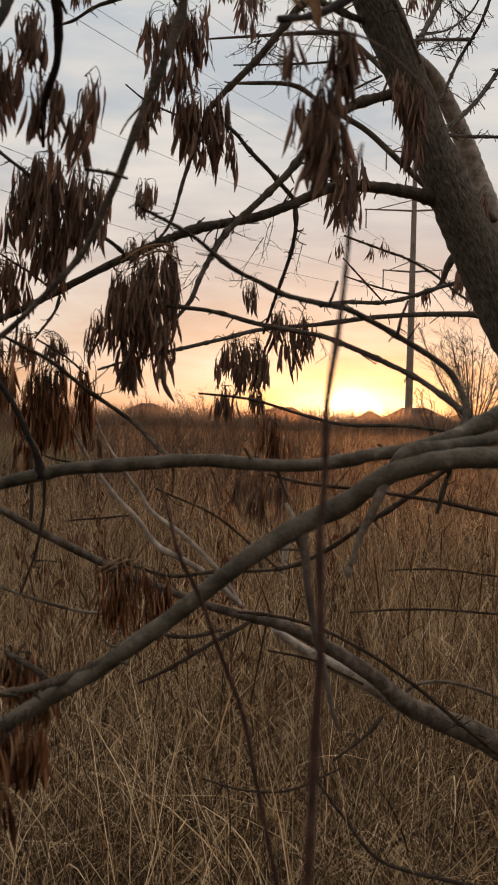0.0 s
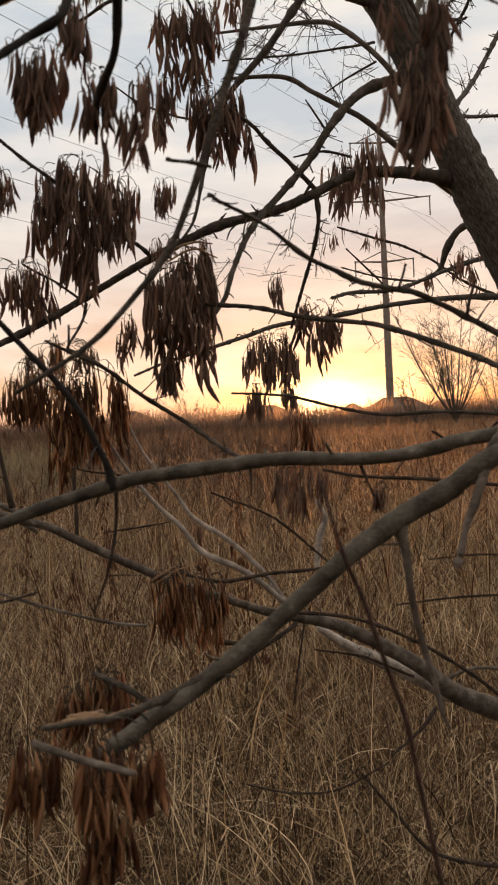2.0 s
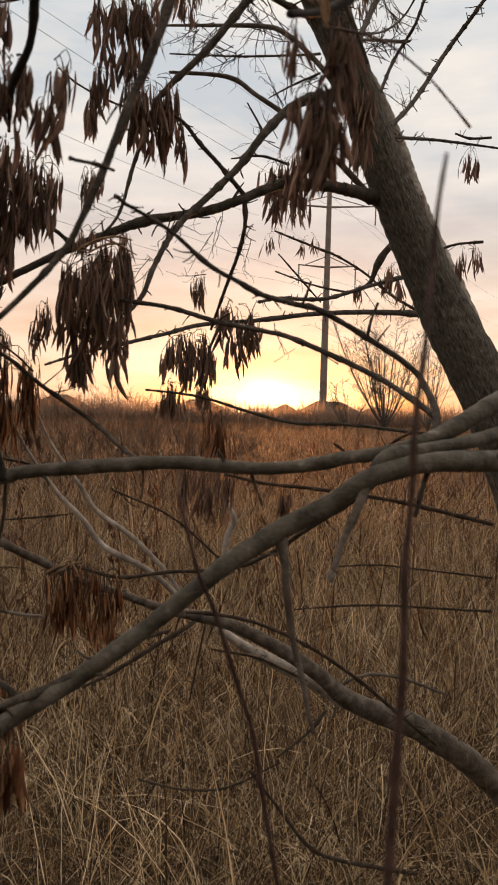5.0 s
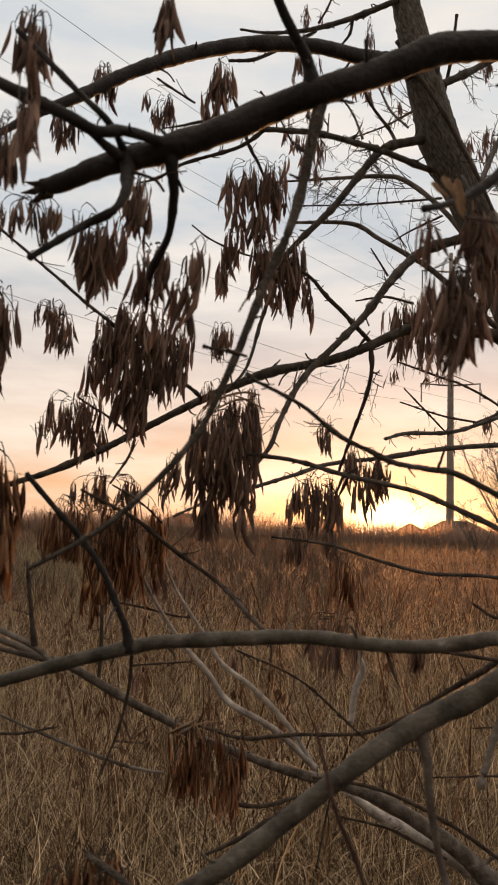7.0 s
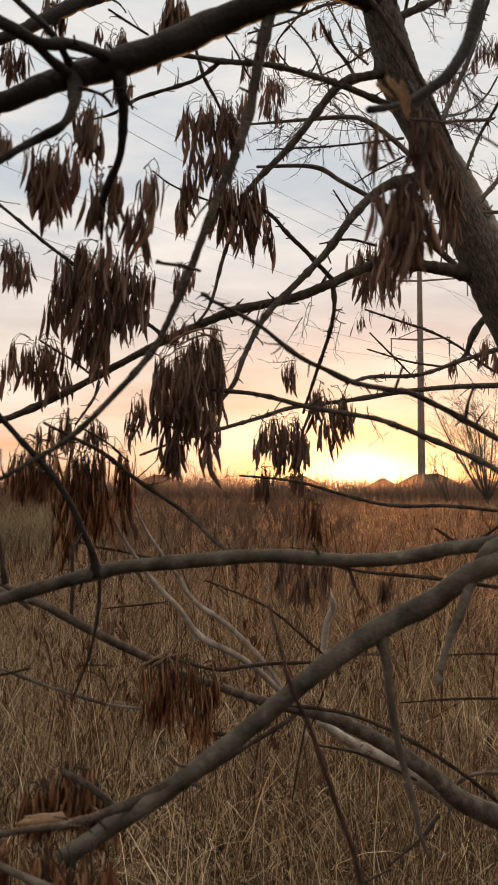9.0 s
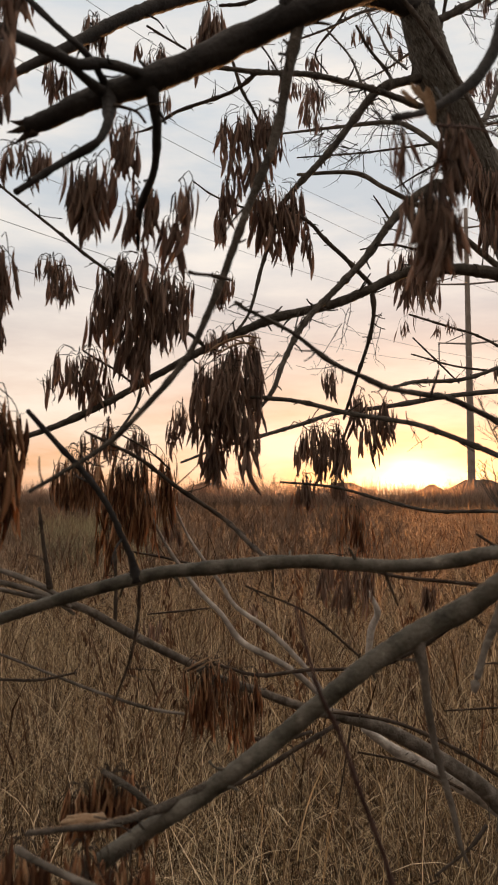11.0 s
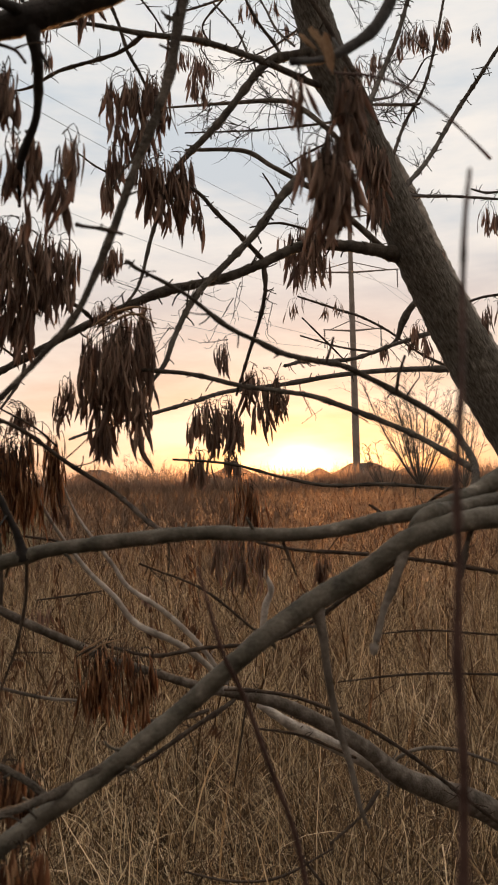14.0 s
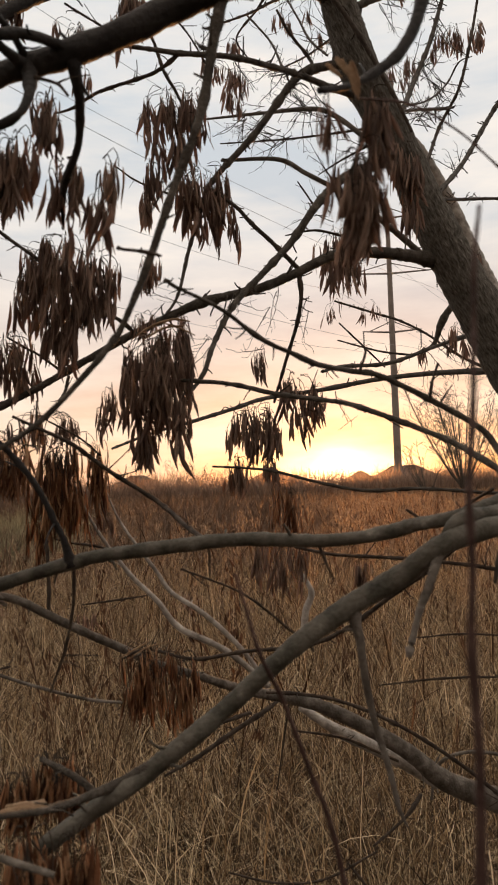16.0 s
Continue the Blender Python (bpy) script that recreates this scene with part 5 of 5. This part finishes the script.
cluster(0.343, 2.372, 1.888, 0.048, 0.064, 5, 0.055)
cluster(0.484, 2.182, 2.709, 0.075, 0.082, 10, 0.054)
cluster(0.566, 2.186, 2.693, 0.036, 0.045, 4, 0.045)
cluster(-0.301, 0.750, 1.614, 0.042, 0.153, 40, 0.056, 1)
cluster(-0.408, 0.950, 1.808, 0.044, 0.095, 24, 0.047)
cluster(-0.433, 1.000, 1.727, 0.037, 0.050, 12, 0.033)
cluster(-0.348, 1.200, 1.611, 0.101, 0.058, 26, 0.035)
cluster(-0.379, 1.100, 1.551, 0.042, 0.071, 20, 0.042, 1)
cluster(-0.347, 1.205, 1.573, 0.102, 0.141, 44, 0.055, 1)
cluster(-0.215, 1.200, 1.744, 0.043, 0.035, 10, 0.031)
cluster(-0.269, 1.190, 1.612, 0.025, 0.058, 7, 0.035)
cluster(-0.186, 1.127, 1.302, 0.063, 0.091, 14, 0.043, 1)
straw((-0.228, 1.103, 1.293, 0.0007), (-0.211, 1.104, 1.302, 0.0014), (-0.193, 1.105, 1.312, 0.001))
straw((-0.197, 1.105, 1.309, 0.0007), (-0.192, 1.106, 1.298, 0.0014), (-0.187, 1.107, 1.286, 0.0007))
straw((-0.221, 1.104, 1.289, 0.0007), (-0.196, 1.105, 1.304, 0.001), (-0.17, 1.108, 1.31, 0.0007))
straw((-0.21, 0.698, 1.272, 0.0011), (-0.205, 0.701, 1.272, 0.0028), (-0.194, 0.704, 1.272, 0.0043), (-0.182, 0.71, 1.273, 0.0039))
straw((-0.207, 0.701, 1.275, 0.0011), (-0.198, 0.704, 1.274, 0.0028), (-0.186, 0.708, 1.273, 0.003))
straw((-0.203, 0.701, 1.268, 0.0007), (-0.198, 0.704, 1.27, 0.0024), (-0.189, 0.707, 1.271, 0.0024))
straw((-0.198, 1.078, 1.683, 0.0007), (-0.176, 1.08, 1.697, 0.0014), (-0.149, 1.082, 1.705, 0.0014), (-0.127, 1.084, 1.702, 0.0007))
straw((-0.185, 1.075, 1.68, 0.0007), (-0.158, 1.077, 1.694, 0.0014), (-0.133, 1.079, 1.696, 0.0007))
straw((-0.162, 1.081, 1.702, 0.0007), (-0.142, 1.083, 1.695, 0.0014), (-0.122, 1.086, 1.685, 0.0007))
splint((-0.222, 0.661, 1.776, 0.0051), (-0.235, 0.66, 1.777, 0.0018), (-0.238, 0.654, 1.776, 0.0004))
splint((-0.222, 0.661, 1.774, 0.0047), (-0.238, 0.66, 1.771, 0.0016), (-0.243, 0.659, 1.77, 0.0004))
splint((-0.222, 0.661, 1.771, 0.0043), (-0.235, 0.665, 1.767, 0.0016), (-0.24, 0.665, 1.764, 0.0004))

# ---- the far field's edge ----
def twiggy(rng, verts, faces, foot, height, spread, count, thick):
    """Bare fanning shoots from one foot, as thin three-sided spikes."""
    for _ in range(count):
        a = rng.uniform(0, 6.28)
        out = abs(rng.normal(0, 0.45)) * spread
        h = height * rng.uniform(0.45, 1.0)
        p0 = np.array(foot) + np.array([rng.normal(0, 0.12 * spread), rng.normal(0, 0.12 * spread), 0])
        p2 = p0 + np.array([math.cos(a) * out, math.sin(a) * out, h])
        p1 = (p0 + p2) / 2 + np.array([math.cos(a) * out * -0.15, 0, 0.08 * h])
        stack = [(p0, p1, p2, thick)]
        for _ in range(4):
            u = rng.uniform(0.3, 0.9)
            q0 = p0 + (p2 - p0) * u
            q2 = q0 + np.array([rng.normal(0, 0.22), rng.normal(0, 0.22), rng.uniform(0.15, 0.4)]) * h * 0.6
            stack.append((q0, (q0 + q2) / 2 + rng.normal(0, 0.02 * h, 3), q2, thick * 0.5))
        for a0, a1, a2, w in stack:
            b = len(verts)
            for q, r in ((a0, w), (a1, w * 0.7), (a2, w * 0.25)):
                verts += [(q[0] - r, q[1], q[2]), (q[0] + r, q[1], q[2]), (q[0], q[1] + r, q[2])]
            for s in (0, 3):
                for k in range(3):
                    k2 = (k + 1) % 3
                    faces.append((b + s + k, b + s + k2, b + s + 3 + k2, b + s + 3 + k))


brush_rng = np.random.default_rng(31)
bv, bf = [], []
for _ in range(420):
    y = brush_rng.uniform(9, 100) if brush_rng.uniform() < 0.6 else brush_rng.uniform(9, 30)
    x = brush_rng.uniform(-0.55, 0.30) * y
    dense = 1.0 if x < -0.02 * y else 0.4
    near = min(1.0, 0.45 + y / 60)
    twiggy(brush_rng, bv, bf, (x, y, 0), (brush_rng.uniform(0.9, 1.7) * dense + 0.3) * near, 1.2, 11, 0.004 + 0.0004 * y)
for _ in range(230):
    y = brush_rng.uniform(14, 70)
    x = brush_rng.uniform(-0.52, 0.02) * y
    twiggy(brush_rng, bv, bf, (x, y, 0), brush_rng.uniform(0.75, 1.35) * min(1.0, 0.6 + y / 80), 1.5, 12, 0.003 + 0.0004 * y)
tagged(mesh_object("brush", bv, bf, BRUSH), "grey-brown bare brush scattered over the field", "bushes", kind="stuff")
bv, bf = [], []
for _ in range(46):
    y = brush_rng.uniform(13, 20)
    twiggy(brush_rng, bv, bf, (brush_rng.uniform(-0.46, -0.33) * y, y, 0), brush_rng.uniform(0.95, 1.4), 1.1, 24, 0.009)
tagged(mesh_object("pale_brush", bv, bf, BRUSH_PALE), "pale grey-green brush standing in the field", "bushes", kind="stuff")
hv, hf = [], []
for _ in range(330):
    x = brush_rng.uniform(-80, 70)
    y = brush_rng.uniform(102, 119)
    tall = 4.6 if x < -8 else 4.0
    tall *= 0.55 + 0.9 * abs(noise.noise(Vector((x * 0.06, 3.0, 0))))
    twiggy(brush_rng, hv, hf, (x, y, 0), tall * brush_rng.uniform(0.7, 1.25), 2.2, 13, 0.05)
tagged(mesh_object("hedgerow", hv, hf, HEDGE_HAZED), "distant bare hedgerow along the edge of the field", "hedge", kind="stuff")


def along_edge(n):
    x = brush_rng.uniform(-85, 75, n)
    y = brush_rng.uniform(99, 112, n)
    return np.stack([x, y, 0 * x, brush_rng.uniform(0, 6.28, n)], -1)


tagged(blades("thicket", 40000, brush_rng, along_edge, (1.8, 4.7), (0.04, 0.12), 0.45, HEDGE_HAZED, 1.0, 2), "dense brown thicket in front of the houses", "bushes", kind="stuff")


def box(bm, x0, x1, y0, y1, z0, z1):
    vs = [bm.verts.new(p) for p in ((x0, y0, z0), (x1, y0, z0), (x1, y1, z0), (x0, y1, z0), (x0, y0, z1), (x1, y0, z1), (x1, y1, z1), (x0, y1, z1))]
    for f in ((3, 2, 1, 0), (4, 5, 6, 7), (0, 1, 5, 4), (1, 2, 6, 5), (2, 3, 7, 6), (3, 0, 4, 7)):
        bm.faces.new([vs[i] for i in f])


def part(name, bm, mat, parent, label=""):
    me = bpy.data.meshes.new(name)
    bm.to_mesh(me)
    bm.free()
    me.materials.append(mat)
    ob = new(name, me)
    ob.parent = parent
    if label:
        tagged(ob, label)
    return ob


def house(x, y, wide, deep, eave, ridge, hip):
    top = tagged(new("house"), "distant low house with a dark shingle roof", "house", "houses at the field's edge")
    top.location = (x, y, 0)
    bm = bmesh.new()
    box(bm, -wide / 2, wide / 2, 0, deep, -0.2, eave)
    part("wall", bm, WALL, top)
    bm = bmesh.new()
    o = 0.5
    e = [bm.verts.new(p) for p in ((-wide / 2 - o, -o, eave), (wide / 2 + o, -o, eave), (wide / 2 + o, deep + o, eave), (-wide / 2 - o, deep + o, eave))]
    r = [bm.verts.new(p) for p in ((-wide / 2 + hip, deep / 2, ridge), (wide / 2 - hip, deep / 2, ridge))]
    for f in ((e[0], e[1], r[1], r[0]), (e[2], e[3], r[0], r[1]), (e[1], e[2], r[1]), (e[3], e[0], r[0]), (e[3], e[2], e[1], e[0])):
        bm.faces.new(f)
    part("roof", bm, ROOF, top)
    for k in (-0.3, 0.05, 0.32):
        bm = bmesh.new()
        box(bm, k * wide - 0.6, k * wide + 0.6, -0.05, 0.02, 1.0, 2.2)
        part("window", bm, PANE, top)


for h in ((13.8, 124, 10.4, 9, 2.4, 4.6, 3.2), (7.4, 140, 6.0, 8, 2.2, 4.2, 2.6), (-8.2, 134, 10.5, 9, 2.4, 4.5, 3.6), (-32.0, 130, 9.0, 9, 2.4, 4.6, 3.4), (23.5, 132, 8, 9, 2.2, 4.0, 2.8)):
    house(*h)

# ---- transmission pole and lines ----
pylon = tagged(new("transmission_pole"), "tall grey steel power line pole with crossarms", "power pole")
pylon.location = (12.0, 120.0, 0)
pv, pf = [], []
tube_mesh([(0, 0, -0.3, 0.62), (0, 0, 15, 0.52), (0, 0, 30, 0.42), (0, 0, 46, 0.3)], 12, 4.0, 0.0, brush_rng, pv, pf)
mesh_object("mast", pv, pf, STEEL, pylon, True)
WIRES = []
for z, reach in ((25.0, 4.5), (34.2, 7.4), (43.0, 4.5)):
    for side in (-1, 1):
        pv, pf = [], []
        tube_mesh([(0.3 * side, 0, z, 0.16), (reach * side, 0, z + 0.3, 0.09)], 6, 2.0, 0.0, brush_rng, pv, pf)
        tube_mesh([(0.3 * side, 0, z + 1.6, 0.08), (reach * 0.75 * side, 0, z + 0.3, 0.07)], 6, 2.0, 0.0, brush_rng, pv, pf)
        mesh_object("crossarm", pv, pf, STEEL, pylon, True)
        iv, iff = [], []
        profile = [(reach * side * 0.97, 0, z + 0.2 - 0.12 * k, (0.06, 0.15, 0.09)[k % 3]) for k in range(24)]
        tube_mesh(profile, 8, 0.1, 0.0, brush_rng, iv, iff)
        mesh_object("insulator", iv, iff, GLASS_INS, pylon, True)
        WIRES.append((12.0 + reach * side * 0.97, z - 2.9))
for wx, wz in WIRES:
    wv, wf = [], []
    run = []
    for k in range(-10, 11):
        u = k / 10
        sag = -3.2 * (1 - (abs(u) * 2 - 1) ** 2)
        run.append((wx - 66.0 * u, 120 - 125 * u, wz + sag, 0.022))
    tube_mesh(run, 5, 12.0, 0.0, brush_rng, wv, wf)
    tagged(mesh_object("power_line", wv, wf, WIRE, None, True), "thin sagging power line wire high over the field", "power line", "power lines")


# ---- bare trees in the distance ----
def bare_tree(x, y, height, rng, stems):
    top = tagged(new("bare_tree"), "distant leafless tree with many fine upright shoots", "tree", "bare trees far off")
    top.location = (x, y, 0)
    tv, tf = [], []
    cv, cf = [], []
    tube_mesh([(0, 0, -0.2, 0.16), (0.05, 0, height * 0.12, 0.13), (0.0, 0, height * 0.2, 0.12)], 8, 0.4, 0.1, rng, tv, tf)
    for _ in range(stems):
        a = rng.uniform(0, 6.28)
        lean = rng.uniform(0.15, 0.78)
        h = height * rng.uniform(0.6, 1.0)
        path = []
        for k in range(6):
            u = k / 5
            out = lean * h * (u ** 0.8) * 0.75
            path.append((math.cos(a) * out + rng.normal(0, 0.06), math.sin(a) * out + rng.normal(0, 0.06), height * 0.08 + h * 0.9 * u, 0.05 * (1 - 0.85 * u)))
        tube_mesh(path, 5, 0.5, 0.1, rng, tv, tf)
        for _ in range(18):
            u = rng.uniform(0.2, 0.98)
            k = min(4, int(u * 5))
            p = np.array(path[k][:3]) + (np.array(path[k + 1][:3]) - np.array(path[k][:3])) * (u * 5 - k)
            d = np.array([math.cos(a) * 0.5 + rng.normal(0, 0.6), math.sin(a) * 0.5 + rng.normal(0, 0.6), rng.uniform(0.5, 1.3)])
            long = h * 0.22 * rng.uniform(0.4, 1.0)
            q = p + d * long * 0.6
            tube_mesh([(*p, 0.016), (*((p + q) / 2 + rng.normal(0, 0.05, 3)), 0.012), (*q, 0.006)], 3, 5.0, 0.0, rng, cv, cf)
            for _ in range(3):
                s = p + (q - p) * rng.uniform(0.3, 0.9)
                e = s + (d * 0.4 + rng.normal(0, 0.35, 3)) * long * 0.5
                tube_mesh([(*s, 0.012), (*e, 0.006)], 3, 5.0, 0.0, rng, cv, cf)
    mesh_object("trunk", tv, tf, BARK_PALE, top, True)
    mesh_object("crown", cv, cf, BRUSH if y < 100 else HEDGE_HAZED, top)


bare_tree(11.2, 62.0, 11.0, brush_rng, 30)
bare_tree(8.8, 66.0, 5.6, brush_rng, 8)
bare_tree(16.5, 70.0, 9.6, brush_rng, 13)
bare_tree(-21.5, 118.0, 7.0, brush_rng, 9)
bare_tree(-28.2, 119.0, 7.2, brush_rng, 5)
bare_tree(-18.6, 117.0, 6.0, brush_rng, 12)
bare_tree(-16.0, 118.0, 5.2, brush_rng, 10)
bare_tree(-39.0, 120.0, 6.5, brush_rng, 9)
